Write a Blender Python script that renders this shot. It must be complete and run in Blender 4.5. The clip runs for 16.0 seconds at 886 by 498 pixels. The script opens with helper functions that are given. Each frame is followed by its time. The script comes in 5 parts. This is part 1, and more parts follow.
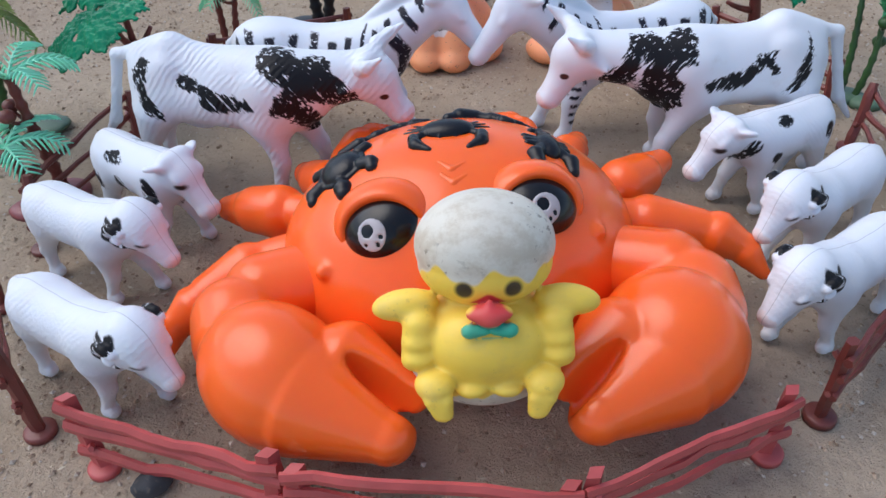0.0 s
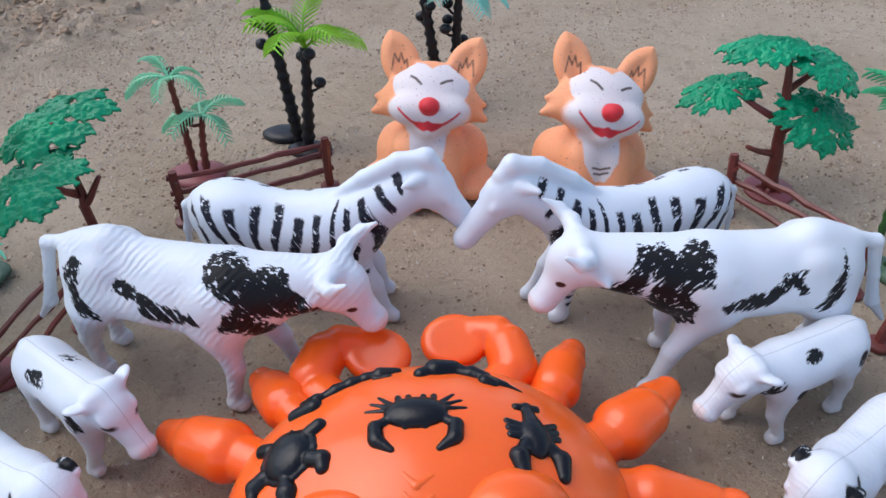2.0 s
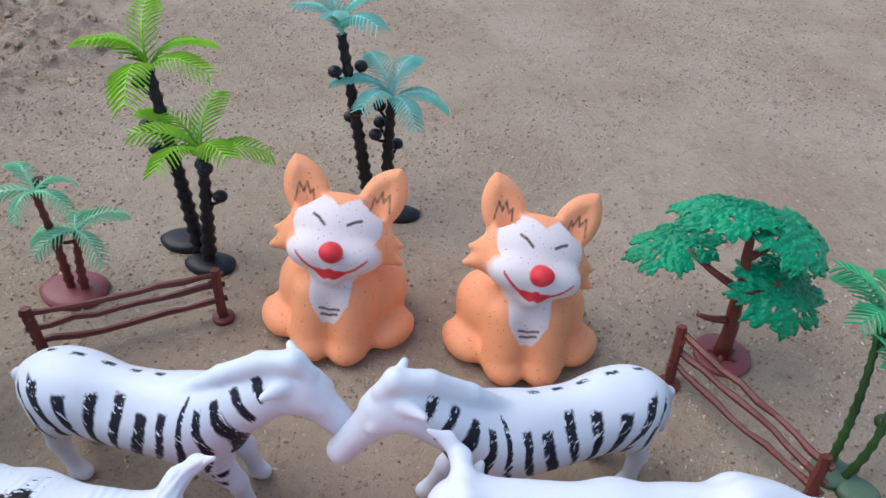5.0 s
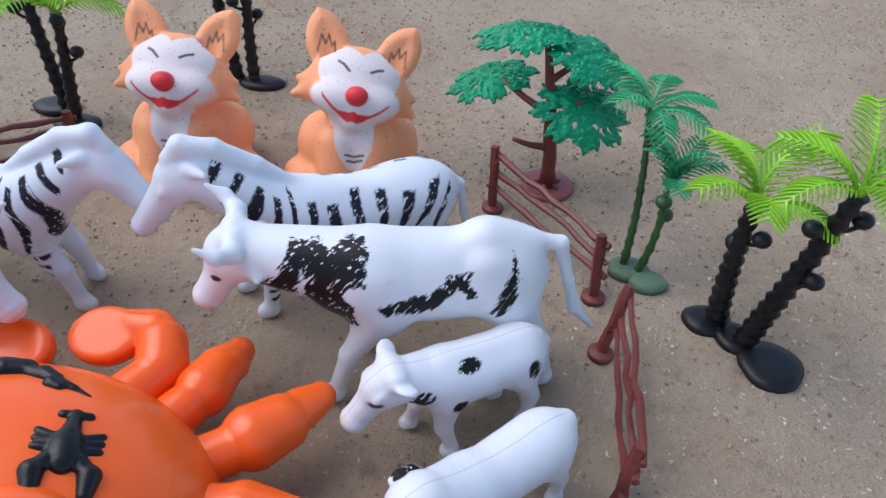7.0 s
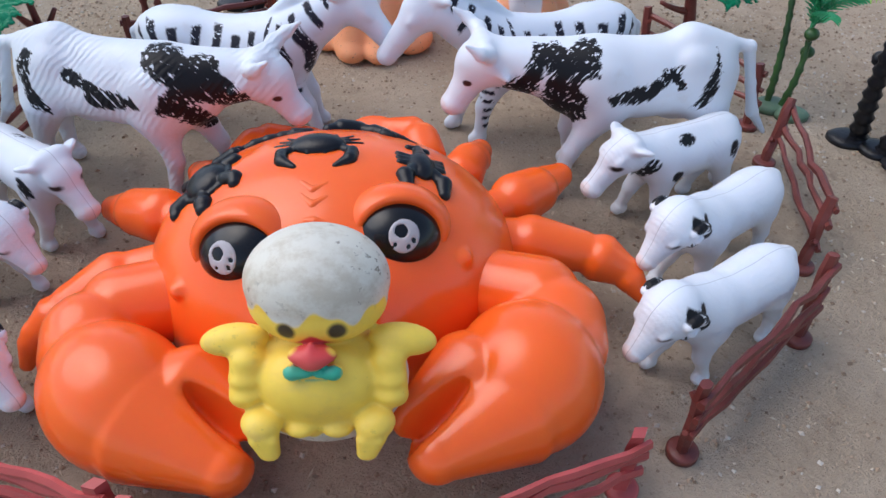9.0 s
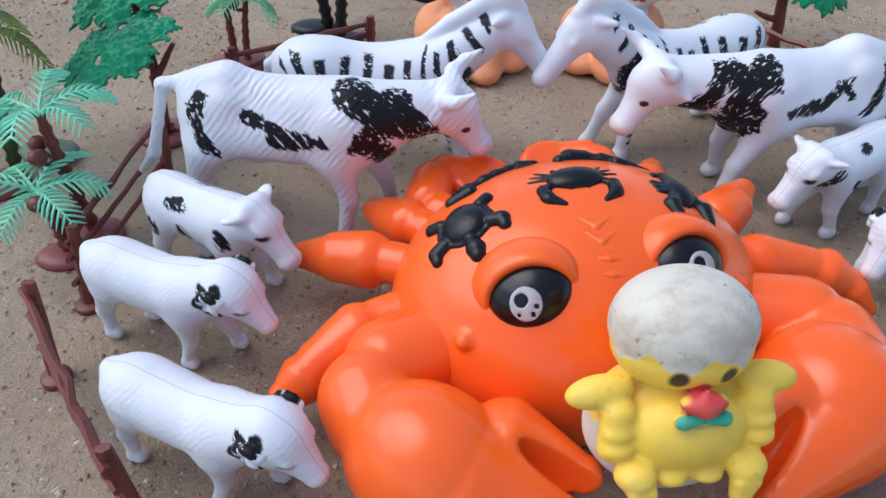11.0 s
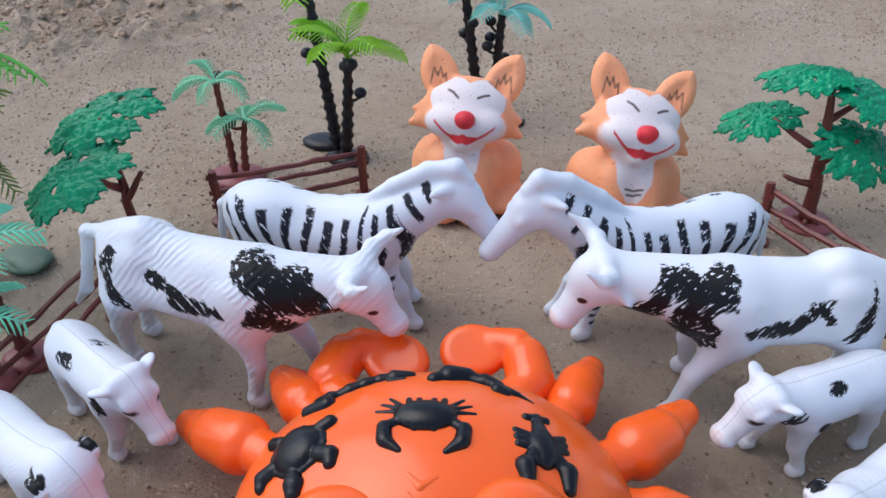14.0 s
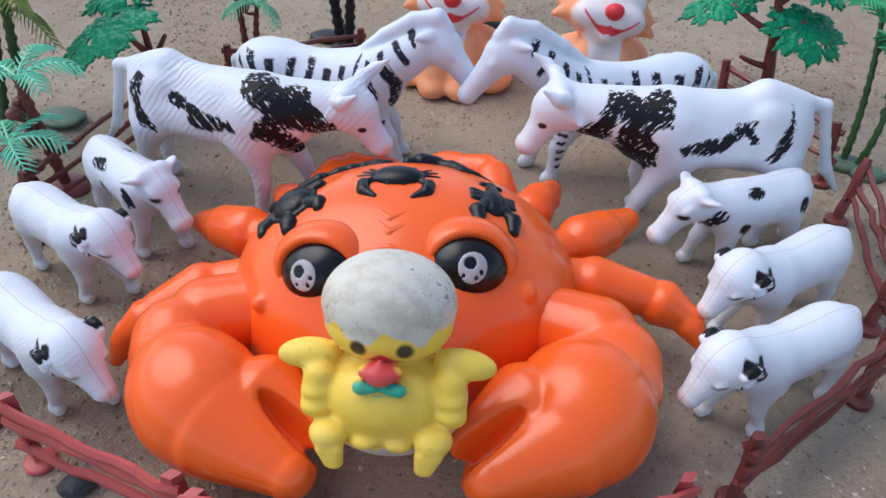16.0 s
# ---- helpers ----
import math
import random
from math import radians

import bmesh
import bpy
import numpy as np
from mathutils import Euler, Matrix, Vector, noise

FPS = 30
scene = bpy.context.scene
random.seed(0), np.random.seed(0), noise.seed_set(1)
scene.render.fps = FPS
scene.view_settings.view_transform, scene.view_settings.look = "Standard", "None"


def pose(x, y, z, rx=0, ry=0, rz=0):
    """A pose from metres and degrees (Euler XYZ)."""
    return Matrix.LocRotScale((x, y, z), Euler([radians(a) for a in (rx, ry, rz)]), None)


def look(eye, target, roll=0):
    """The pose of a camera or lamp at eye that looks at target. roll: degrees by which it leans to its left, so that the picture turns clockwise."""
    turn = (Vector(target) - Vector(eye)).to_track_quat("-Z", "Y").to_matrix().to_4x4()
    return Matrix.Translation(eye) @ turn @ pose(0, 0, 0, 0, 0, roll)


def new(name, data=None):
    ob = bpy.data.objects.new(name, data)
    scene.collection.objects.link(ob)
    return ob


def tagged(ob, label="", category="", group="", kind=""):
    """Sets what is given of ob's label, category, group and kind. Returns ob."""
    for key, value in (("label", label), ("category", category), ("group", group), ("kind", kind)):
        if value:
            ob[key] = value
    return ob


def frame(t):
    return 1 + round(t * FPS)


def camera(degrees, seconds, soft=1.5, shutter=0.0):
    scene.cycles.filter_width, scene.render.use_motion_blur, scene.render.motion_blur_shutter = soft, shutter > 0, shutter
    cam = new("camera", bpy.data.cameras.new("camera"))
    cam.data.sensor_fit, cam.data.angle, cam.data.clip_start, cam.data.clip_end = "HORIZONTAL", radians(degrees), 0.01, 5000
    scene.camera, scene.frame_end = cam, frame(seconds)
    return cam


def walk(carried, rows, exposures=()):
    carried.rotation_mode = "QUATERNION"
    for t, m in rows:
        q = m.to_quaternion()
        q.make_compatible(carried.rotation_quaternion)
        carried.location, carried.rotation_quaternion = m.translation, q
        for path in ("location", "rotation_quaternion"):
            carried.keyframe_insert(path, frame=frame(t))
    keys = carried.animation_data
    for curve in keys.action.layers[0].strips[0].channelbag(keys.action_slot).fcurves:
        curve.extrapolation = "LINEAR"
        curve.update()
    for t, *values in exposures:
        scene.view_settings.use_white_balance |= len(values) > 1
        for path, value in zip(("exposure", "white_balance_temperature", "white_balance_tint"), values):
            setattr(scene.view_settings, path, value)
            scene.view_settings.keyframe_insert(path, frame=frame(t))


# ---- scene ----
cam = camera(61.39, 16.0)
PATH = [
    (0, (0.0189, -0.2504, 0.2293), (0.0067, -0.0972, 0.1014), -1.80),
    (0.5, (0.0180, -0.2240, 0.2425), (0.0058, -0.0714, 0.1137), -1.33),
    (1, (0.0192, -0.1943, 0.2577), (0.0066, -0.0426, 0.1280), -1.40),
    (1.5, (0.0210, -0.1711, 0.2767), (0.0091, -0.0188, 0.1476), -0.65),
    (2, (0.0229, -0.1471, 0.2781), (0.0107, 0.0040, 0.1477), -0.11),
    (2.5, (0.0247, -0.1234, 0.2851), (0.0118, 0.0273, 0.1543), 0.21),
    (3, (0.0179, -0.1010, 0.2958), (0.0039, 0.0513, 0.1670), 0.60),
    (3.2, (0.0170, -0.0919, 0.2991), (0.0031, 0.0606, 0.1704), 0.91),
    (5.3, (0.0776, -0.0412, 0.3058), (0.0694, 0.1094, 0.1744), 4.86),
    (5.5, (0.0964, -0.0424, 0.3036), (0.0886, 0.1082, 0.1722), 4.96),
    (6, (0.1269, -0.0637, 0.2964), (0.1194, 0.0870, 0.1651), 4.84),
    (6.5, (0.1460, -0.0915, 0.2849), (0.1393, 0.0588, 0.1531), 4.64),
    (7, (0.1510, -0.1158, 0.2658), (0.1449, 0.0335, 0.1329), 3.51),
    (7.5, (0.1440, -0.1428, 0.2564), (0.1378, 0.0060, 0.1229), 2.39),
    (8, (0.1217, -0.1780, 0.2494), (0.1147, -0.0301, 0.1150), 1.38),
    (8.5, (0.0964, -0.2047, 0.2478), (0.0899, -0.0571, 0.1130), 1.40),
    (9, (0.0633, -0.2278, 0.2400), (0.0543, -0.0805, 0.1051), 0.87),
    (9.2, (0.0480, -0.2365, 0.2358), (0.0387, -0.0893, 0.1008), 1.08),
    (11.3, (-0.0837, -0.2032, 0.2448), (-0.0684, -0.0547, 0.1117), 2.82),
    (11.5, (-0.0996, -0.1916, 0.2505), (-0.0821, -0.0424, 0.1184), 3.37),
    (12, (-0.1182, -0.1685, 0.2710), (-0.1008, -0.0167, 0.1419), 4.23),
    (12.5, (-0.0937, -0.1392, 0.2814), (-0.0870, 0.0154, 0.1547), 3.39),
    (13, (-0.0461, -0.1238, 0.2856), (-0.0530, 0.0324, 0.1609), 1.31),
    (13.5, (0.0027, -0.1269, 0.2887), (-0.0159, 0.0288, 0.1646), 0.53),
    (14, (0.0306, -0.1518, 0.2765), (0.0072, 0.0015, 0.1502), 0.51),
    (14.5, (0.0472, -0.1747, 0.2676), (0.0236, -0.0229, 0.1396), 0.70),
    (15, (0.0550, -0.1905, 0.2642), (0.0301, -0.0396, 0.1353), 0.83),
    (15.5, (0.0585, -0.2079, 0.2610), (0.0326, -0.0571, 0.1321), 1.00),
    (16, (0.0626, -0.2384, 0.2494), (0.0361, -0.0877, 0.1207), 0.82),
]
walk(cam, [(t, look(eye, target, roll)) for t, eye, target, roll in PATH])
# ---------------------------------------------------------------- world, sun, exposure
world = bpy.data.worlds.new("world")
scene.world = world
world.use_nodes = True
_wn = world.node_tree.nodes
_sky = _wn.new("ShaderNodeTexSky")
_sky.sky_type, _sky.sun_disc = "NISHITA", False
_sky.sun_elevation, _sky.sun_rotation = radians(62), radians(-75)
_sky.air_density, _sky.dust_density = 1.0, 1.5
world.node_tree.links.new(_sky.outputs[0], _wn["Background"].inputs[0])
_wn["Background"].inputs[1].default_value = 0.185
_sun = bpy.data.lights.new("sun", "SUN")
_sun.energy, _sun.angle, _sun.color = 1.6, radians(60), (0.985, 0.982, 1.0)
_sun_ob = new("sun", _sun)
_sun_ob.matrix_world = look((-1.25, 0.25, 1.7), (0, 0, 0))
scene.view_settings.exposure = 0.15


# ---------------------------------------------------------------- materials
class Nodes:
    """Short names for building a node material."""

    def __init__(self, name, rough=0.5, spec=0.5, coat=0.0):
        self.mat = bpy.data.materials.new(name)
        self.mat.use_nodes = True
        self.t = self.mat.node_tree
        self.b = self.t.nodes["Principled BSDF"]
        self.b.inputs["Roughness"].default_value = rough
        self.b.inputs["Specular IOR Level"].default_value = spec
        self.b.inputs["Coat Weight"].default_value = coat
        self.b.inputs["Coat Roughness"].default_value = 0.12
        self.co = self.t.nodes.new("ShaderNodeTexCoord").outputs["Object"]

    def link(self, a, b):
        self.t.links.new(a, b)
        return b

    def noise(self, scale, detail=4.0, rough=0.55, co=None, stretch=None, turn=(0, 0, 0)):
        src = co or self.co
        if stretch:
            mp = self.t.nodes.new("ShaderNodeMapping")
            mp.inputs["Rotation"].default_value = [radians(v) for v in turn]
            self.link(src, mp.inputs["Vector"])
            sc = self.t.nodes.new("ShaderNodeMapping")
            sc.inputs["Scale"].default_value = stretch
            self.link(mp.outputs[0], sc.inputs["Vector"])
            src = sc.outputs[0]
        nd = self.t.nodes.new("ShaderNodeTexNoise")
        nd.inputs["Scale"].default_value, nd.inputs["Detail"].default_value, nd.inputs["Roughness"].default_value = scale, detail, rough
        self.link(src, nd.inputs["Vector"])
        return nd.outputs["Fac"]

    def math(self, op, a, b=None, c=None, clamp=False):
        nd = self.t.nodes.new("ShaderNodeMath")
        nd.operation, nd.use_clamp = op, clamp
        for i, v in enumerate((a, b, c)):
            if v is None:
                continue
            if isinstance(v, (int, float)):
                nd.inputs[i].default_value = v
            else:
                self.link(v, nd.inputs[i])
        return nd.outputs[0]

    def step(self, v, lo, hi):
        """0 below lo, 1 above hi."""
        nd = self.t.nodes.new("ShaderNodeMapRange")
        nd.interpolation_type = "SMOOTHSTEP"
        self.link(v, nd.inputs[0])
        nd.inputs[1].default_value, nd.inputs[2].default_value = lo, hi
        nd.inputs[3].default_value, nd.inputs[4].default_value = 0, 1
        return nd.outputs[0]

    def mix(self, f, a, b):
        nd = self.t.nodes.new("ShaderNodeMix")
        nd.data_type = "RGBA"
        for i, v in ((0, f), (6, a), (7, b)):
            if isinstance(v, (int, float)):
                nd.inputs[i].default_value = v
            elif isinstance(v, tuple):
                nd.inputs[i].default_value = (*v, 1)
            else:
                self.link(v, nd.inputs[i])
        return nd.outputs[2]

    def attr(self, name):
        nd = self.t.nodes.new("ShaderNodeAttribute")
        nd.attribute_name = name
        return nd.outputs["Fac"]

    def random(self):
        return self.t.nodes.new("ShaderNodeObjectInfo").outputs["Random"]

    def bump(self, h, strength=0.3, dist=0.001):
        nd = self.t.nodes.new("ShaderNodeBump")
        nd.inputs["Strength"].default_value, nd.inputs["Distance"].default_value = strength, dist
        self.link(h, nd.inputs["Height"])
        self.link(nd.outputs[0], self.b.inputs["Normal"])

    def color(self, c):
        if isinstance(c, tuple):
            self.b.inputs["Base Color"].default_value = (*c, 1)
        else:
            self.link(c, self.b.inputs["Base Color"])
        return self

    def rough(self, v):
        self.link(v, self.b.inputs["Roughness"])

    def glow(self, w, r, s=0.004):
        self.b.inputs["Subsurface Weight"].default_value = w
        self.b.inputs["Subsurface Radius"].default_value = r
        self.b.inputs["Subsurface Scale"].default_value = s


def plastic(name, col, rough=0.35, vary=0.15, dirt=0.1, bump=0.06, sss=0.0, spec=0.5):
    m = Nodes(name, rough, spec)
    big, fine = m.noise(35, 3), m.noise(420, 4)
    dark = tuple(c * (1 - vary) for c in col)
    lite = tuple(min(1, c * (1 + vary * 0.6)) for c in col)
    c = m.mix(m.step(big, 0.3, 0.7), dark, lite)
    dust = m.math("MULTIPLY", m.step(fine, 0.56, 0.75), dirt)
    m.color(m.mix(dust, c, (0.33, 0.25, 0.18)))
    m.rough(m.math("ADD", m.math("MULTIPLY", big, 0.2), rough - 0.1))
    m.bump(fine, bump, 0.0006)
    if sss:
        m.glow(sss, col)
    return m.mat


def painted(name, base, layers, rough=0.42, spec=0.45, hatch=0.0, specks=0.0, speck_col=(0.05, 0.04, 0.035), bump=0.1, fur=0.0, fur_scale=110.0, sss=0.12, seam=False, grime=0.0):
    """A moulded toy: base colour with painted areas. layers: (attribute, colour, edge wear)."""
    m = Nodes(name, rough, spec)
    big, fine = m.noise(28, 3), m.noise(520, 5, 0.6)
    c = m.mix(m.math("MULTIPLY", m.step(big, 0.35, 0.75), 0.6), base, tuple(v * 0.9 for v in base))
    c = m.mix(m.math("MULTIPLY", m.step(m.noise(90, 5), 0.58, 0.8), 0.22), c, (0.5, 0.4, 0.32))
    for name_, col, wear in layers:
        a = m.attr(name_)
        grain = m.noise(260, 4, 0.65)
        if name_ == "ink":
            grain = m.noise(520, 3, 0.6, stretch=(1.0, 1.0, 0.12), turn=(0, 38, 0))
        edge = m.math("ADD", a, m.math("MULTIPLY", m.math("SUBTRACT", grain, 0.5), wear))
        f = m.step(edge, -0.006, 0.006)
        if hatch and name_ == "ink":
            lines = m.noise(640, 3, 0.6, stretch=(1.0, 1.0, 0.13), turn=(0, 38, 0))
            worn = m.step(m.math("ADD", lines, m.math("MULTIPLY", a, hatch)), 0.40, 0.45)
            f = m.math("MULTIPLY", f, worn)
        c = m.mix(f, c, col)
        if name_ == "ink":
            m.link(m.math("SUBTRACT", spec, m.math("MULTIPLY", f, spec * 0.65)), m.b.inputs["Specular IOR Level"])
    if specks:
        s = m.step(m.noise(720, 2, 0.5), 0.70 - 0.03 * specks, 0.74 - 0.03 * specks)
        c = m.mix(m.math("MULTIPLY", s, 0.8), c, speck_col)
    if grime:  # ground-in dirt: faint brown clouds and dark pits on the white parts, less on the rest
        a = m.math("ADD", m.math("MULTIPLY", m.step(m.attr("white"), 0.0, 0.01), 0.75), 0.25)
        cloud = m.math("MULTIPLY", m.step(m.noise(70, 6, 0.72), 0.44, 0.64), m.math("MULTIPLY", a, grime * 0.6))
        c = m.mix(cloud, c, (0.36, 0.27, 0.16))
        pits = m.math("MULTIPLY", m.step(m.noise(420, 3, 0.6), 0.61, 0.66), m.step(m.noise(48, 3), 0.46, 0.60))
        c = m.mix(m.math("MULTIPLY", m.math("MULTIPLY", pits, a), grime), c, (0.10, 0.075, 0.045))
    if seam:  # the line where the two halves of the mould met
        xyz = m.t.nodes.new("ShaderNodeSeparateXYZ")
        m.link(m.co, xyz.inputs[0])
        wob = m.math("MULTIPLY", m.math("SUBTRACT", m.noise(60, 2), 0.5), 0.0012)
        d = m.math("ABSOLUTE", m.math("ADD", xyz.outputs[1], wob))
        line = m.math("SUBTRACT", 1.0, m.step(d, 0.00008, 0.00026))
        c = m.mix(m.math("MULTIPLY", line, 0.40), c, (0.20, 0.20, 0.22))
    m.color(c)
    m.rough(m.math("ADD", m.math("MULTIPLY", big, 0.25), rough - 0.12))
    h = m.math("MULTIPLY", fine, 0.5)
    if fur:
        mp = m.t.nodes.new("ShaderNodeMapping")
        mp.inputs["Rotation"].default_value = (0, radians(-38), radians(8))
        m.link(m.co, mp.inputs["Vector"])
        wave = m.t.nodes.new("ShaderNodeTexWave")
        wave.inputs["Scale"].default_value, wave.inputs["Distortion"].default_value = fur_scale, 5.0
        wave.inputs["Detail"].default_value, wave.inputs["Detail Scale"].default_value = 3.0, 0.9
        m.link(mp.outputs[0], wave.inputs["Vector"])
        tuft = m.math("MULTIPLY", m.step(m.noise(60, 2), 0.36, 0.62), wave.outputs["Fac"])
        h = m.math("ADD", h, m.math("MULTIPLY", tuft, fur))
    m.bump(h, bump, 0.001)
    if sss:
        m.glow(sss, (1.0, 0.75, 0.65), 0.002)
    return m.mat


WHITE, INK = (0.73, 0.765, 0.82), (0.012, 0.012, 0.014)
PINK, DARKEYE = (0.77, 0.69, 0.69), (0.03, 0.012, 0.01)
M_COW = painted("white_toy_plastic", WHITE, [("pink", PINK, 0.05), ("ink", INK, 0.075), ("eye", DARKEYE, 0.0)], hatch=1.1, fur=0.6, bump=0.45)
M_COW_SMOOTH = painted("smooth_white_toy_plastic", WHITE, [("pink", PINK, 0.05), ("ink", INK, 0.075), ("eye", DARKEYE, 0.0)], hatch=1.1, bump=0.10)
M_ZEBRA = painted("striped_toy_plastic", (0.72, 0.765, 0.83), [("ink", (0.02, 0.02, 0.03), 0.018), ("eye", DARKEYE, 0.0)], hatch=3.0, bump=0.09)
M_LAMB = painted("woolly_white_plastic", WHITE, [("pink", PINK, 0.07), ("ink", INK, 0.018), ("eye", DARKEYE, 0.0)], hatch=5.0, fur=0.12, fur_scale=150.0, bump=0.6, seam=True)
M_CALF = painted("white_calf_plastic", WHITE, [("pink", PINK, 0.05), ("ink", INK, 0.020), ("eye", DARKEYE, 0.0)], hatch=1.6, fur=0.3, fur_scale=150.0, bump=0.35, seam=True)
M_CALF_FADED = painted("white_calf_plastic_rubbed", WHITE, [("pink", PINK, 0.05), ("ink", INK, 0.06), ("eye", DARKEYE, 0.0)], hatch=0.2, bump=0.10, seam=True)
M_FOX = painted("orange_vinyl", (1.0, 0.40, 0.19), [("white", (0.80, 0.71, 0.70), 0.015), ("red", (0.72, 0.03, 0.04), 0.004), ("eye", (0.07, 0.03, 0.02), 0.0)], rough=0.55, specks=0.8, speck_col=(0.25, 0.13, 0.10), bump=0.05, sss=0.2)
M_CHICK = painted("yellow_vinyl", (0.93, 0.64, 0.085), [("white", (0.66, 0.63, 0.54), 0.01), ("red", (0.68, 0.06, 0.06), 0.0), ("green", (0.03, 0.40, 0.26), 0.01), ("eye", (0.05, 0.035, 0.02), 0.0)], rough=0.5, specks=0.0, speck_col=(0.26, 0.19, 0.09), bump=0.10, sss=0.2, grime=0.75)
M_ORANGE = plastic("orange_plastic", (1.0, 0.138, 0.018), 0.20, 0.04, 0.02, 0.012, sss=0.15, spec=0.5)
M_BLACK = plastic("black_plastic", (0.006, 0.006, 0.008), 0.30, 0.3, 0.0, 0.35, spec=0.35)
M_EYEBLACK = plastic("glossy_black_plastic", (0.006, 0.006, 0.007), 0.24, 0.2, 0.01, 0.03, spec=0.4)
M_PUPIL = plastic("white_eye_paint", (0.50, 0.47, 0.49), 0.5, 0.3, 0.7, 0.05)
M_FENCE_RED = plastic("red_brown_plastic", (0.50, 0.085, 0.08), 0.42, 0.2, 0.1, 0.15)
M_FENCE_DARK = plastic("dark_brown_plastic", (0.17, 0.036, 0.028), 0.40, 0.3, 0.06, 0.3)
M_BROWN = plastic("maroon_brown_plastic", (0.17, 0.035, 0.026), 0.42, 0.25, 0.1, 0.15)
M_DISC = plastic("maroon_plastic", (0.24, 0.055, 0.06), 0.4, 0.15, 0.15, 0.08)
M_PALMBLACK = plastic("black_trunk_plastic", (0.009, 0.009, 0.012), 0.40, 0.4, 0.05, 0.3, spec=0.35)
M_TRUNKGREEN = plastic("green_trunk_plastic", (0.03, 0.09, 0.02), 0.42, 0.5, 0.08, 0.2)
M_LIME = plastic("lime_leaf_plastic", (0.28, 0.60, 0.035), 0.4, 0.25, 0.03, 0.1, sss=0.15)
M_MINT = plastic("mint_leaf_plastic", (0.24, 0.76, 0.50), 0.4, 0.2, 0.03, 0.1, sss=0.15)
M_TEAL = plastic("pale_teal_leaf_plastic", (0.24, 0.66, 0.56), 0.4, 0.2, 0.03, 0.1, sss=0.15)
M_PALEGREEN = plastic("pale_green_leaf_plastic", (0.26, 0.68, 0.40), 0.42, 0.2, 0.03, 0.1, sss=0.15)
M_GREEN = plastic("mid_green_leaf_plastic", (0.05, 0.42, 0.18), 0.4, 0.25, 0.05, 0.1, sss=0.1)
M_PALMGREEN = plastic("fresh_green_leaf_plastic", (0.17, 0.55, 0.10), 0.4, 0.25, 0.04, 0.1, sss=0.12)
M_OLIVE = plastic("olive_leaf_plastic", (0.30, 0.36, 0.10), 0.42, 0.5, 0.08, 0.1, sss=0.1)
M_LEAF = plastic("dark_green_leaf_plastic", (0.0005, 0.29, 0.13), 0.30, 0.3, 0.0, 0.9, spec=0.35)
M_GREENSTONE = plastic("grey_green_plastic", (0.09, 0.16, 0.10), 0.5, 0.3, 0.2, 0.2)


def make_ground():
    m = Nodes("sandy_earth", 0.95, 0.15)
    a, b, c = m.noise(9, 5, 0.6), m.noise(70, 6, 0.65), m.noise(900, 4, 0.7)
    col = m.mix(m.step(a, 0.3, 0.7), (0.48, 0.368, 0.262), (0.60, 0.483, 0.365))
    col = m.mix(m.math("MULTIPLY", m.step(b, 0.5, 0.75), 0.55), col, (0.30, 0.21, 0.15))
    col = m.mix(m.math("MULTIPLY", m.step(c, 0.5, 0.8), 0.5), col, (0.62, 0.52, 0.42))
    col = m.mix(m.math("MULTIPLY", m.step(m.noise(500, 3, 0.6), 0.6, 0.72), 0.4), col, (0.15, 0.105, 0.075))
    m.color(col)
    mid = m.noise(260, 5, 0.7)
    h = m.math("ADD", m.math("ADD", m.math("MULTIPLY", b, 0.9), m.math("MULTIPLY", mid, 0.8)), m.math("MULTIPLY", c, 0.5))
    col = m.mix(m.math("MULTIPLY", m.step(mid, 0.55, 0.75), 0.4), col, (0.30, 0.215, 0.155))
    m.color(col)
    m.bump(h, 1.0, 0.0042)
    return m.mat


M_GROUND = make_ground()


def crumbs(name, cols):
    """Loose bits, each of its own shade."""
    m = Nodes(name, 0.95, 0.1)
    g = m.t.nodes.new("ShaderNodeNewGeometry").outputs["Random Per Island"]
    ramp = m.t.nodes.new("ShaderNodeValToRGB")
    ramp.color_ramp.interpolation = "CONSTANT"
    while len(ramp.color_ramp.elements) < len(cols):
        ramp.color_ramp.elements.new(0.5)
    for i, c in enumerate(cols):
        ramp.color_ramp.elements[i].position = i / len(cols)
        ramp.color_ramp.elements[i].color = (*c, 1)
    m.link(g, ramp.inputs[0])
    f = m.noise(800, 4, 0.6)
    m.color(m.mix(m.math("MULTIPLY", f, 0.5), ramp.outputs[0], (0.30, 0.21, 0.15)))
    m.bump(f, 0.5, 0.0008)
    return m.mat


M_GRAIN = crumbs("earth_grain", [(0.50, 0.38, 0.28), (0.40, 0.29, 0.20), (0.24, 0.17, 0.12), (0.62, 0.53, 0.43), (0.44, 0.33, 0.24), (0.70, 0.64, 0.56), (0.34, 0.25, 0.18)])
M_CLOD = crumbs("earth_clod", [(0.48, 0.35, 0.24), (0.42, 0.30, 0.20), (0.52, 0.39, 0.28), (0.40, 0.28, 0.19)])
M_STRAW = plastic("dry_straw", (0.66, 0.57, 0.43), 0.85, 0.2, 0.0, 0.2, spec=0.2)
M_STONE = plastic("dark_grey_stone", (0.06, 0.06, 0.065), 0.8, 0.4, 0.3, 0.5, spec=0.3)

# ---------------------------------------------------------------- mesh helpers
U = 0.1  # the figures are drawn in decimetres


def rot3(rx=0, ry=0, rz=0):
    return np.array(Euler((radians(rx), radians(ry), radians(rz))).to_matrix())


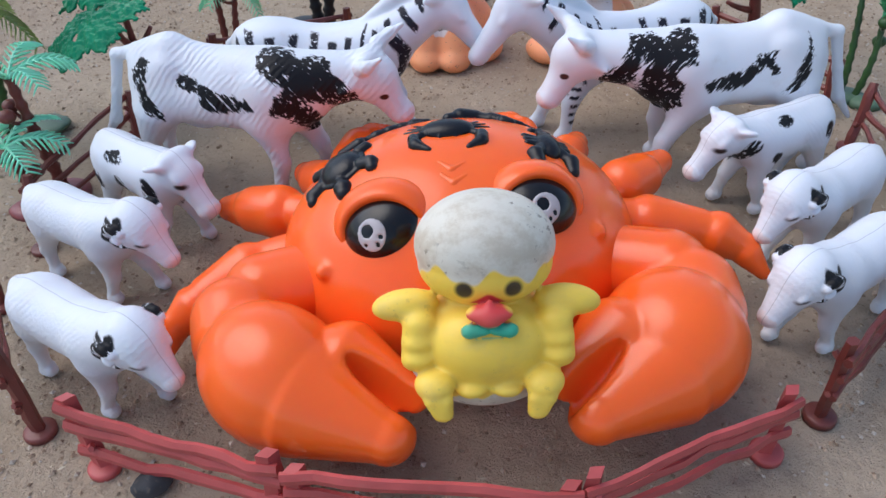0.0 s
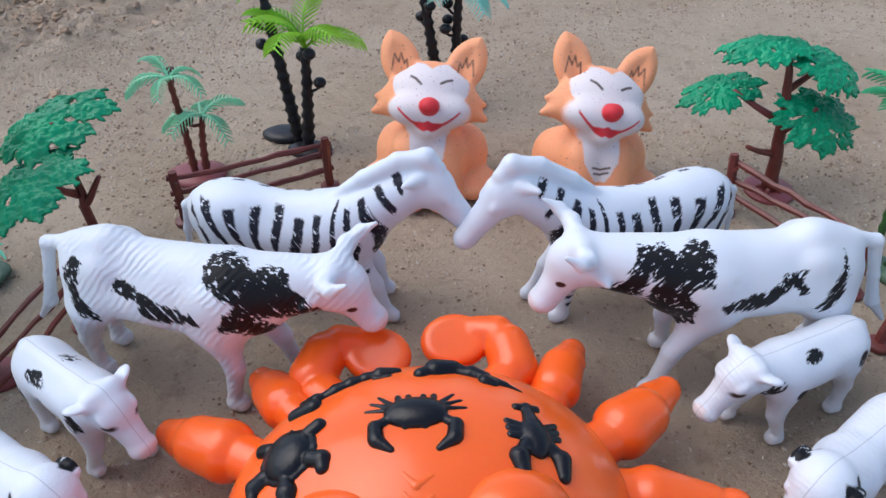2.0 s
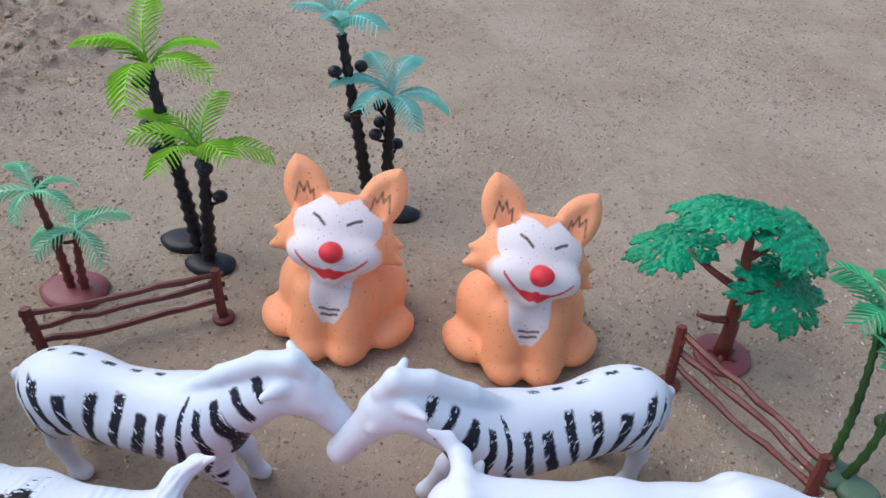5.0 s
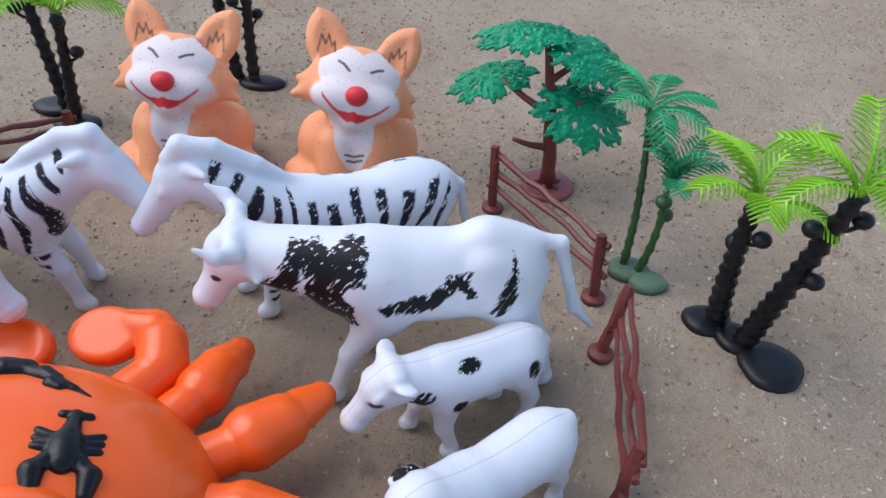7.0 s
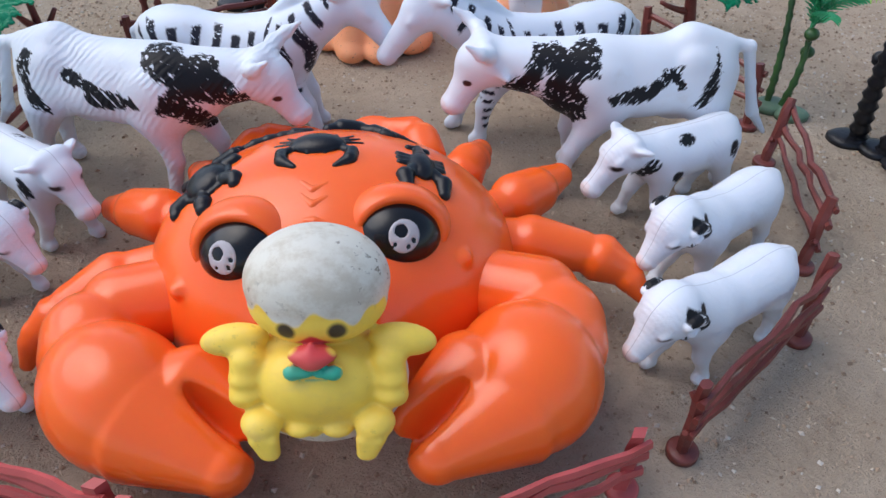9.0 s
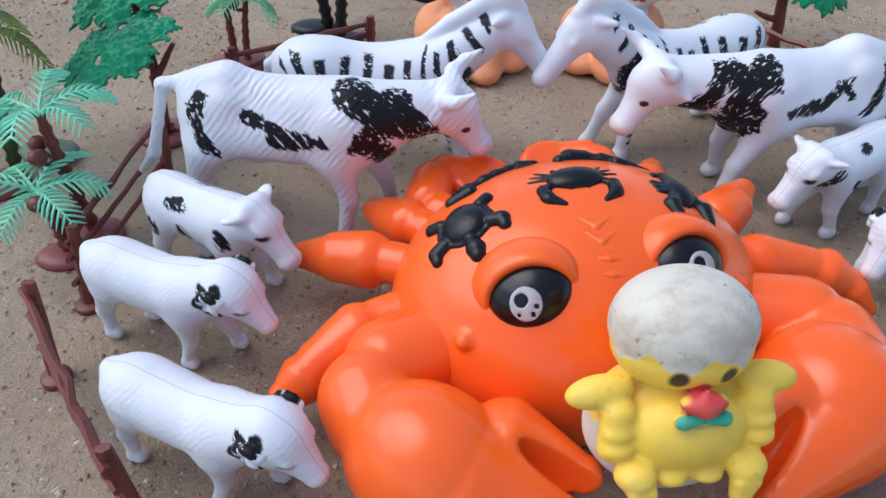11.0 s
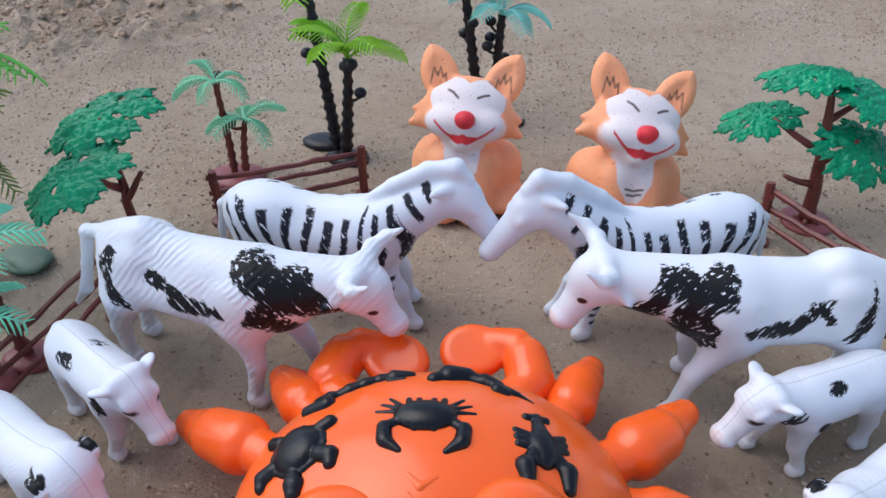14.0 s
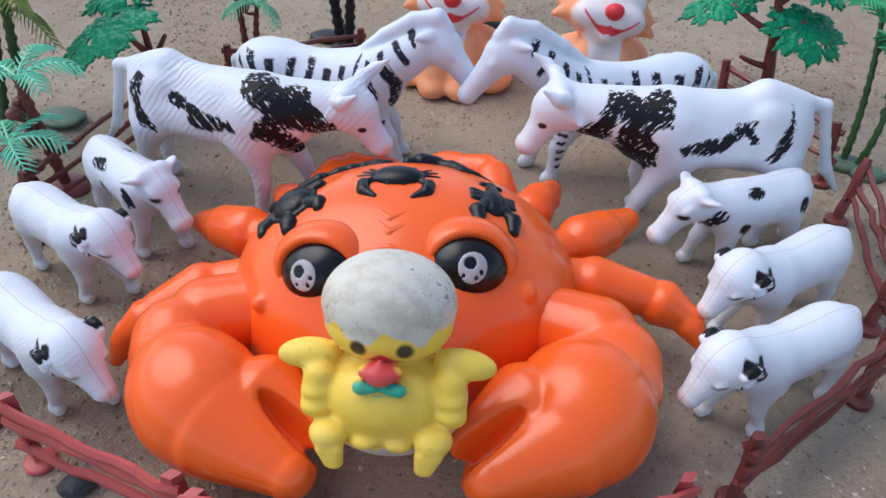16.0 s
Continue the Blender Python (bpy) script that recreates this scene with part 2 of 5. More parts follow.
def ell(c, r, rot=(0, 0, 0)):
    """Distance to an ellipsoid."""
    c, r, m = np.array(c, float), np.array(r, float), rot3(*rot)

    def f(p):
        q = (p - c) @ m
        k0 = np.sqrt(((q / r) ** 2).sum(-1)) + 1e-9
        k1 = np.sqrt(((q / r**2) ** 2).sum(-1)) + 1e-9
        return k0 * (k0 - 1) / k1

    return f


def ell_m(c, r, m):
    """Distance to an ellipsoid whose axes are the columns of m."""
    c, r, m = np.array(c, float), np.array(r, float), np.array(m, float)

    def f(p):
        q = (p - c) @ m
        k0 = np.sqrt(((q / r) ** 2).sum(-1)) + 1e-9
        k1 = np.sqrt(((q / r**2) ** 2).sum(-1)) + 1e-9
        return k0 * (k0 - 1) / k1

    return f


def limb(a, b, ra, rb):
    """Distance to a tapered rod with round ends."""
    a, b = np.array(a, float), np.array(b, float)
    ab = b - a

    def f(p):
        t = np.clip(((p - a) @ ab) / (ab @ ab), 0, 1)
        return np.sqrt(((p - a - t[:, None] * ab) ** 2).sum(-1)) - (ra + (rb - ra) * t)

    return f


def half(point, normal):
    """Distance to a half-space; its solid side lies against the normal."""
    point, normal = np.array(point, float), np.array(normal, float) / np.linalg.norm(normal)
    return lambda p: (p - point) @ normal


def meet(f, g):
    """What lies inside both."""
    return lambda p: np.maximum(f(p), g(p))


def blend(parts, p):
    """Smooth union (k > 0) and cut (k < 0) of distance functions, in order."""
    d = None
    for f, k in parts:
        e = f(p)
        if d is None:
            d = e
        elif k < 0:
            h = np.clip(0.5 - 0.5 * (d + e) / -k, 0, 1)
            d = d * (1 - h) - e * h - k * h * (1 - h)
        else:
            k = max(k, 1e-5)
            h = np.clip(0.5 + 0.5 * (d - e) / k, 0, 1)
            d = d * (1 - h) + e * h - k * h * (1 - h)
    return d


def net(parts, lo, hi, h):
    """A closed smooth skin over the blended distances: vertices and quads."""
    lo, hi = np.array(lo, float), np.array(hi, float)
    n = np.ceil((hi - lo) / h).astype(int) + 1
    ax = [lo[i] + h * np.arange(n[i]) for i in range(3)]
    # a coarse pass finds where the skin runs; only there the fine grid is worked out
    rough = [lo[i] + 4 * h * np.arange(n[i] // 4 + 2) for i in range(3)]
    g = np.stack(np.meshgrid(*rough, indexing="ij"), -1)
    far = blend(parts, g.reshape(-1, 3)).reshape(g.shape[:3])
    pick = np.ix_(*[(np.arange(k) + 2) // 4 for k in n])
    v = far[pick]
    near = np.argwhere(np.abs(v) < 10 * h)
    v[tuple(near.T)] = blend(parts, lo + h * near)
    c = n - 1
    acc, cnt = np.zeros((*c, 3)), np.zeros(c)
    for a in range(3):
        b, e = [i for i in range(3) if i != a]
        for ob in (0, 1):
            for oe in (0, 1):
                s0, s1 = [None] * 3, [None] * 3
                s0[a], s1[a] = slice(0, c[a]), slice(1, c[a] + 1)
                for k, o in ((b, ob), (e, oe)):
                    s0[k] = s1[k] = slice(o, o + c[k])
                v0, v1 = v[tuple(s0)], v[tuple(s1)]
                cross = (v0 < 0) != (v1 < 0)
                t = np.where(cross, v0 / np.where(cross, v0 - v1, 1), 0)
                acc[..., a] += t
                acc[..., b] += ob * cross
                acc[..., e] += oe * cross
                cnt += cross
    on = cnt > 0
    idx = -np.ones(c, int)
    idx[on] = np.arange(on.sum())
    verts = lo + h * (np.argwhere(on) + acc[on] / cnt[on][:, None])
    quads = []
    for a in range(3):
        b, e = (a + 1) % 3, (a + 2) % 3
        s0, s1 = [None] * 3, [None] * 3
        s0[a], s1[a] = slice(0, c[a]), slice(1, c[a] + 1)
        for k in (b, e):
            s0[k] = s1[k] = slice(1, c[k])
        i0, i1 = v[tuple(s0)] < 0, v[tuple(s1)] < 0

        def cell(db, de):
            s = [None] * 3
            s[a] = slice(0, c[a])
            s[b], s[e] = slice(1 - db, c[b] - db), slice(1 - de, c[e] - de)
            return idx[tuple(s)]

        ring = np.stack([cell(1, 1), cell(0, 1), cell(0, 0), cell(1, 0)], -1)
        quads.append(ring[i0 & ~i1])
        quads.append(ring[~i0 & i1][:, ::-1])
    for _ in range(2):
        d = blend(parts, verts)
        g = np.stack([blend(parts, verts + np.eye(3)[i] * 1e-3) - d for i in range(3)], -1) / 1e-3
        g /= np.maximum((g**2).sum(-1, keepdims=True), 0.25)
        verts = verts - 0.8 * np.clip(d, -h, h)[:, None] * g
    return verts, np.concatenate(quads)


def mesh_from(name, verts, faces, mat, fields=None, smooth=True, scale=U):
    me = bpy.data.meshes.new(name)
    me.from_pydata((np.asarray(verts) * scale).tolist(), [], faces.tolist() if hasattr(faces, "tolist") else faces)
    for key, values in (fields or {}).items():
        me.attributes.new(key, "FLOAT", "POINT").data.foreach_set("value", np.asarray(values, np.float32))
    me.materials.append(mat)
    me.polygons.foreach_set("use_smooth", [smooth] * len(me.polygons))
    me.update()
    return me


def bounds(pts, pad):
    p = np.array(pts, float)
    return p.min(0) - pad, p.max(0) + pad


def part(name, data, parent, m=None, label=""):
    """One mesh as a part of a thing."""
    ob = new(name, data)
    ob.parent = parent
    if m is not None:
        ob.matrix_basis = m
    return tagged(ob, label)


def empty(name, m, label, category, group="", kind=""):
    ob = new(name)
    ob.empty_display_size = 0.01
    ob.matrix_basis = m
    return tagged(ob, label, category, group, kind)


def from_bm(name, bm, mat, smooth=True):
    me = bpy.data.meshes.new(name)
    bm.normal_update()
    bm.to_mesh(me)
    bm.free()
    me.materials.append(mat)
    me.polygons.foreach_set("use_smooth", [smooth] * len(me.polygons))
    return me


def tube(bm, pts, radii, sides=8, flat=1.0):
    """A rod along points; its ends are closed. flat squeezes it sideways."""
    pts = [Vector(p) for p in pts]
    rings, ref = [], Vector((0.31, 0.17, 0.93)).normalized()
    for i, p in enumerate(pts):
        d = (pts[min(i + 1, len(pts) - 1)] - pts[max(i - 1, 0)]).normalized()
        x = d.cross(ref).normalized() if abs(d.dot(ref)) < 0.98 else d.orthogonal().normalized()
        y = d.cross(x)
        r = radii[i] if hasattr(radii, "__len__") else radii
        rings.append([bm.verts.new(p + r * (math.cos(a) * x * flat + math.sin(a) * y)) for a in (2 * math.pi * k / sides for k in range(sides))])
    for r0, r1 in zip(rings, rings[1:]):
        for k in range(sides):
            bm.faces.new((r0[k], r0[(k + 1) % sides], r1[(k + 1) % sides], r1[k]))
    bm.faces.new(rings[0][::-1])
    bm.faces.new(rings[-1])


def curve_pts(a, b, n, bend=(0, 0, 0), wob=0.0, rng=None):
    a, b, bend = Vector(a), Vector(b), Vector(bend)
    out = []
    for i in range(n + 1):
        t = i / n
        p = a.lerp(b, t) + bend * 4 * t * (1 - t)
        if rng and 0 < i < n:
            p += Vector([rng.uniform(-wob, wob) for _ in range(3)])
        out.append(p)
    return out


def poly_field(pts, u, w):
    """Signed distance to a polygon: positive inside."""
    pts = np.array(pts, float)
    d, inside = np.full(len(u), 1e9), np.zeros(len(u), bool)
    for (x0, y0), (x1, y1) in zip(pts, np.roll(pts, -1, 0)):
        ex, ey = x1 - x0, y1 - y0
        t = np.clip(((u - x0) * ex + (w - y0) * ey) / (ex * ex + ey * ey), 0, 1)
        d = np.minimum(d, np.hypot(u - x0 - t * ex, w - y0 - t * ey))
        if abs(ey) > 1e-9:
            inside ^= ((y0 > w) != (y1 > w)) & (u < x0 + (w - y0) / ey * ex)
    return np.where(inside, d, -d)


def union(*fields):
    out = fields[0]
    for f in fields[1:]:
        out = np.maximum(out, f)
    return out


def ball_field(v, c, r):
    return r - np.sqrt(((v - np.array(c)) ** 2).sum(-1))


def stroke_field(u, w, pts, r):
    out = np.full(len(u), -1e9)
    for (x0, y0), (x1, y1) in zip(pts, pts[1:]):
        ex, ey = x1 - x0, y1 - y0
        t = np.clip(((u - x0) * ex + (w - y0) * ey) / (ex * ex + ey * ey + 1e-12), 0, 1)
        out = np.maximum(out, r - np.hypot(u - x0 - t * ex, w - y0 - t * ey))
    return out


def figure(name, me, x, y, yaw, label, category, group="", size=1.0):
    ob = new(name, me)
    ob.matrix_basis = pose(x * U, y * U, 0, 0, 0, yaw) @ Matrix.Diagonal((size, size, size, 1))
    return tagged(ob, label, category, group)


# ---------------------------------------------------------------- the ground
def ground_height(x, y):
    """Gentle swells, and the heap of loose earth at the back."""
    z = 0.0012 * (noise.noise((x * 9, y * 9, 0)) + 0.5 * noise.noise((x * 31, y * 31, 3)))
    d = math.hypot((x + 0.47) / 0.17, (y - 0.50) / 0.12)
    if d < 1.5:
        k = min(1.0, max(0.0, 1.5 - d) * 1.6)
        z += k * (0.004 + 0.020 * abs(noise.noise((x * 30, y * 30, 7))) + 0.012 * abs(noise.noise((x * 85, y * 85, 2))) + 0.004 * noise.noise((x * 200, y * 200, 5)))
    return z - 0.0008


def build_ground():
    def axis(lo, hi, step):
        mid = list(np.arange(lo, hi, step))
        g, d = [], step
        x = hi
        while x < 60:
            d *= 1.5
            x += d
            g.append(x)
        h, d, x = [], step, lo
        while x > -60:
            d *= 1.5
            x -= d
            h.append(x)
        return h[::-1] + mid + g

    xs, ys = axis(-0.75, 0.75, 0.0045), axis(-0.3, 1.0, 0.0045)
    verts = [(x, y, ground_height(x, y) if abs(x) < 1 and abs(y) < 1.4 else 0.0) for y in ys for x in xs]
    nx = len(xs)
    faces = [(j * nx + i, j * nx + i + 1, (j + 1) * nx + i + 1, (j + 1) * nx + i) for j in range(len(ys) - 1) for i in range(nx - 1)]
    ob = new("ground", mesh_from("ground", verts, faces, M_GROUND, scale=1.0))
    tagged(ob, "bare sandy brown earth with fine grit", "ground", kind="structure")


build_ground()


# ---------------------------------------------------------------- toy cattle
def cow_mesh(name, mat, side, nose, hooves, withers, hip, patches, rear):
    """A standing horned cow, facing +x; side: +1 when its head leans to its left. hooves: front near, front far, rear near, rear far."""
    s = side
    hx, hy = nose[0] - 0.16, 0.115 * s
    P = [
        (ell((0.20, 0, 0.59), (0.28, 0.165, 0.195)), 0),
        (ell((-0.05, 0, 0.57), (0.34, 0.175, 0.175)), 0.10),
        (ell((-0.30 + rear, 0, hip - 0.22), (0.17, 0.155, 0.20)), 0.10),
        (limb((0.20, 0, withers - 0.11), (-0.08, 0, withers - 0.10), 0.09, 0.08), 0.08),
        (limb((-0.02 + rear, 0, withers - 0.10), (-0.22 + rear, 0, hip - 0.06), 0.06, 0.065), 0.08),
        (limb((-0.22 + rear, 0, hip - 0.06), (-0.40 + rear, 0, hip - 0.10), 0.065, 0.05), 0.06),
        (ell((-0.22 + rear, 0.10, hip - 0.12), (0.07, 0.05, 0.06)), 0.05),
        (ell((-0.22 + rear, -0.10, hip - 0.12), (0.07, 0.05, 0.06)), 0.05),
        (ell((0.27, -0.13, 0.56), (0.10, 0.05, 0.14), (0, 15, 0)), 0.06),
        (ell((0.27, 0.13, 0.56), (0.10, 0.05, 0.14), (0, 15, 0)), 0.06),
        (limb((0.36, 0, 0.63), (hx - 0.10, hy * 0.8, 0.66), 0.165, 0.115), 0.10),
        (limb((0.44, 0.02 * s, 0.52), (0.30, 0, 0.46), 0.09, 0.10), 0.10),
        (ell((hx - 0.02, hy, 0.655), (0.12, 0.10, 0.115), (0, 30, 0)), 0.06),
        (limb((hx, hy, 0.61), (nose[0] - 0.06, nose[1], nose[2] + 0.045), 0.085, 0.062), 0.05),
        (ell((nose[0] - 0.045, nose[1], nose[2] + 0.035), (0.055, 0.060, 0.046)), 0.03),
    ]
    for e in (-1, 1):  # ears and upswept horns
        P.append((limb((hx - 0.07, hy + 0.085 * e, 0.675), (hx - 0.12, hy + 0.175 * e, 0.64), 0.040, 0.014), 0.03))
        horn = [(hx - 0.03, hy + 0.055 * e, 0.735), (hx - 0.03, hy + 0.135 * e, 0.752), (hx + 0.015, hy + 0.190 * e, 0.785), (hx + 0.085, hy + 0.195 * e, 0.835)]
        for a, b, ra, rb in zip(horn, horn[1:], (0.044, 0.036, 0.026), (0.036, 0.026, 0.009)):
            P.append((limb(a, b, ra, rb), 0.025))
    P.append((limb((hx - 0.03, hy - 0.04, 0.745), (hx - 0.03, hy + 0.04, 0.745), 0.045, 0.045), 0.03))
    tops = [(0.28, -0.09 * s), (0.34, 0.09 * s), (-0.34 + rear, -0.09 * s), (-0.34 + rear, 0.09 * s)]
    for i, ((tx, ty), (x, y)) in enumerate(zip(tops, hooves)):
        kx = 0.5 * (tx + x) + (0.03 if i < 2 else -0.05)
        P.append((limb((tx, ty, 0.47), (kx, (ty + y) / 2, 0.25), 0.085 if i < 2 else 0.105, 0.043), 0.07))
        P.append((limb((kx, (ty + y) / 2, 0.25), (x - 0.01, y, 0.06), 0.043, 0.033), 0.025))
        P.append((limb((x - 0.005, y, 0.045), (x + 0.015, y, 0.035), 0.047, 0.042), 0.012))
    P.append((ell((-0.12, 0, 0.40), (0.09, 0.06, 0.05)), 0.05))
    tail = [(-0.41 + rear, 0, hip - 0.08), (-0.53 + rear, 0.0, hip - 0.11), (-0.59 + rear, -0.01 * s, 0.52), (-0.64 + rear, -0.02 * s, 0.36), (-0.74 + rear, -0.02 * s, 0.23)]
    for a, b, ra, rb in zip(tail, tail[1:], (0.036, 0.030, 0.024, 0.028), (0.030, 0.024, 0.030, 0.012)):
        P.append((limb(a, b, ra, rb), 0.02))
    P.append((half((0, 0, 0.004), (0, 0, 1)), -0.004))
    v, q = net(P, (-0.82, -0.34, -0.02), (nose[0] + 0.08, 0.36, 0.98), 0.0105)
    # printed patches lie on the side that is turned to the printer
    y = v[:, 1] * s
    u, w = v[:, 0], v[:, 2] + 0.80 * np.clip(y + 0.17, -0.1, 0.4)
    ink = union(*[poly_field(p, u, w) for p in patches])
    ink = np.where((y < 0.13) & (v[:, 2] > 0.35), ink, -0.2)
    ex = hx + 0.055
    eye = ball_field(v * (1, 1, 1.5), (ex, hy - 0.085 * s, 0.585 * 1.5), 0.024)
    eye = union(eye, ball_field(v * (1, 1, 1.5), (ex, hy + 0.085 * s, 0.585 * 1.5), 0.024))
    pink = union(ball_field(v, (nose[0], nose[1], nose[2]), 0.09), ball_field(v, (hx - 0.02, hy - 0.12 * s, 0.50), 0.045)) - 0.02
    return mesh_from(name, v, q, mat, {"ink": ink, "eye": eye, "pink": pink})


cow_a = cow_mesh("cow", M_COW, 1, (0.95, 0.12, 0.43), [(0.31, -0.137), (0.50, 0.14), (-0.40, -0.09), (-0.43, 0.10)], 0.79, 0.825, [
    [(0.29, 0.95), (0.27, 0.88), (0.30, 0.78), (0.36, 0.73), (0.43, 0.70), (0.38, 0.63), (0.35, 0.55), (0.41, 0.54), (0.48, 0.51), (0.57, 0.53), (0.55, 0.59), (0.51, 0.65), (0.58, 0.66), (0.74, 0.70), (0.69, 0.79), (0.62, 0.83), (0.60, 0.92), (0.51, 0.93), (0.47, 0.89), (0.41, 0.95), (0.34, 0.98)],
    [(-0.11, 0.74), (-0.13, 0.66), (-0.06, 0.65), (-0.01, 0.62), (-0.01, 0.55), (0.12, 0.54), (0.27, 0.56), (0.24, 0.61), (0.17, 0.63), (0.08, 0.65), (0.01, 0.68), (-0.06, 0.73)],
    [(-0.31, 0.82), (-0.36, 0.74), (-0.35, 0.65), (-0.33, 0.57), (-0.30, 0.49), (-0.23, 0.47), (-0.24, 0.54), (-0.28, 0.60), (-0.28, 0.68), (-0.25, 0.79)],
], 0.02)
figure("toy_cow", cow_a, -1.157, 0.757, -9, "white plastic toy cow with scratchy black patches and horns", "toy cow", "toy cows")
cow_b = cow_mesh("cow", M_COW_SMOOTH, -1, (1.03, -0.09, 0.41), [(0.493, 0.139), (0.343, -0.147), (-0.42, 0.122), (-0.40, -0.10)], 0.76, 0.825, [
    [(0.62, 0.94), (0.65, 0.83), (0.69, 0.76), (0.78, 0.70), (0.74, 0.66), (0.65, 0.66), (0.61, 0.65), (0.595, 0.69), (0.585, 0.78), (0.57, 0.72), (0.585, 0.65), (0.57, 0.57), (0.63, 0.52), (0.56, 0.47), (0.48, 0.45), (0.38, 0.48), (0.39, 0.59), (0.44, 0.66), (0.40, 0.69), (0.35, 0.69), (0.33, 0.84), (0.34, 0.93), (0.40, 0.95), (0.46, 0.88), (0.50, 0.89), (0.51, 0.94), (0.58, 0.93)],
    [(0.30, 0.58), (0.28, 0.53), (0.17, 0.53), (0.06, 0.57), (0.02, 0.62), (-0.01, 0.65), (-0.05, 0.60), (-0.09, 0.60), (-0.05, 0.68), (-0.06, 0.74), (0.02, 0.73), (0.05, 0.68), (0.12, 0.64), (0.21, 0.61)],
    [(-0.22, 0.83), (-0.25, 0.70), (-0.23, 0.57), (-0.20, 0.49), (-0.13, 0.50), (-0.17, 0.60), (-0.21, 0.70)],
], 0.09)
figure("toy_cow", cow_b, 1.455, 1.035, 191.6, "smooth white plastic toy cow with black patches and horns", "toy cow", "toy cows")


# ---------------------------------------------------------------- toy zebras
def zebra_mesh(s):
    """s: the side on which the stripes are printed, -1 its right, 1 its left; the head leans to the other side."""
    h = -s
    P = [
        (ell((0.16, 0, 0.47), (0.27, 0.155, 0.175)), 0),
        (ell((-0.10, 0, 0.46), (0.32, 0.165, 0.165)), 0.10),
        (ell((-0.36, 0, 0.49), (0.19, 0.155, 0.165)), 0.10),
        (limb((0.23, 0, 0.51), (0.57, 0.05 * h, 0.75), 0.165, 0.11), 0.10),
        (ell((-0.30, 0, 0.56), (0.20, 0.13, 0.10)), 0.08),
        (limb((-0.25, 0, 0.585), (0.18, 0, 0.575), 0.055, 0.06), 0.08),
        (ell((0.655, 0.06 * h, 0.77), (0.12, 0.082, 0.105), (0, 50, 0)), 0.05),
        (limb((0.69, 0.06 * h, 0.74), (0.86, 0.07 * h, 0.535), 0.080, 0.052), 0.05),
        (limb((0.16, 0, 0.625), (0.36, 0.02 * h, 0.785), 0.030, 0.036), 0.02),
        (limb((0.36, 0.02 * h, 0.785), (0.52, 0.04 * h, 0.885), 0.036, 0.040), 0.02),
        (limb((0.52, 0.04 * h, 0.885), (0.645, 0.06 * h, 0.905), 0.040, 0.046), 0.02),
        (limb((0.645, 0.06 * h, 0.905), (0.70, 0.06 * h, 0.855), 0.046, 0.036), 0.02),
        (ell((0.42, 0.03 * h, 0.77), (0.25, 0.034, 0.075), (0, -36, 0)), 0.02),
        (ell((0.74, 0.06 * h - 0.062, 0.735), (0.034, 0.022, 0.024), (0, 50, 0)), 0.02),
        (ell((0.74, 0.06 * h + 0.062, 0.735), (0.034, 0.022, 0.024), (0, 50, 0)), 0.02),
        (ell((0.855, 0.07 * h, 0.535), (0.055, 0.05, 0.045), (0, 45, 0)), 0.02),
    ]
    for e in (-1, 1):
        P.append((limb((0.625, 0.06 * h + 0.065 * e, 0.825), (0.575, 0.06 * h + 0.135 * e, 0.835), 0.036, 0.016), 0.016))
    legs = [(0.40, 0.10), (0.47, -0.10), (-0.42, 0.10), (-0.36, -0.10)]
    for i, (x, y) in enumerate(legs):
        tx = 0.27 if i < 2 else -0.38
        ty = 0.07 if y > 0 else -0.07
        kx = (tx + x) / 2 + (0.03 if i < 2 else -0.05)
        P.append((limb((tx, ty, 0.40), (kx, (y + ty) / 2, 0.22), 0.085, 0.043), 0.06))
        P.append((limb((kx, (y + ty) / 2, 0.22), (x - 0.01, y, 0.05), 0.042, 0.034), 0.03))
        P.append((limb((x - 0.005, y, 0.04), (x + 0.02, y, 0.03), 0.043, 0.038), 0.02))
    for a, b, ra, rb in zip([(-0.50, 0, 0.58), (-0.57, 0, 0.52), (-0.60, 0, 0.36)], [(-0.57, 0, 0.52), (-0.60, 0, 0.36), (-0.62, 0, 0.22)], (0.03, 0.022, 0.02), (0.022, 0.02, 0.012)):
        P.append((limb(a, b, ra, rb), 0.02))
    P.append((half((0, 0, 0.004), (0, 0, 1)), -0.004))
    v, q = net(P, (-0.68, -0.3, -0.02), (0.96, 0.3, 1.0), 0.0125)
    x, y, z = v[:, 0], v[:, 1] * s, v[:, 2]
    neck = np.clip((x - 0.22) / 0.15, 0, 1) * np.clip((z - 0.45) / 0.15, 0, 1)
    along = (1 - neck) * (x - 0.25 * (z - 0.45) * np.clip((x + 0.1) * 3, -1.5, 0.6)) + neck * (0.25 + 0.62 * (x - 0.25) + 0.55 * (z - 0.5))
    period = 0.094
    wav = 0.010 * np.sin(z * 19 + x * 9) + 0.10 * (z - 0.5) * np.clip(0.1 - x, 0, 0.5) * 4
    row = np.floor((along + wav) / period)
    tri = np.abs(((along + wav) / period) % 1 - 0.5) * period
    width = 0.0245 - 0.006 * np.abs(np.sin(row * 2.3)) - 0.020 * np.clip((0.50 - z) / 0.2, 0, 1) * np.abs(np.sin(row * 1.7))
    ink = width - tri
    fork = np.minimum(0.013 - np.abs(((along + wav + 0.45 * (z - 0.46)) / (3 * period)) % 1 - 0.5) * 3 * period, np.minimum(0.56 - z, 0.12 - np.abs(x + 0.02)))
    ink = np.maximum(ink, fork)
    ink = np.minimum(ink, y + 0.045)
    ink = np.minimum(ink, z - 0.30 - 0.05 * np.abs(np.sin(row * 3.7)))
    top = 0.612 + 0.030 * np.abs(np.sin(row * 5.1)) + neck * 0.4
    ink = np.minimum(ink, top - z)
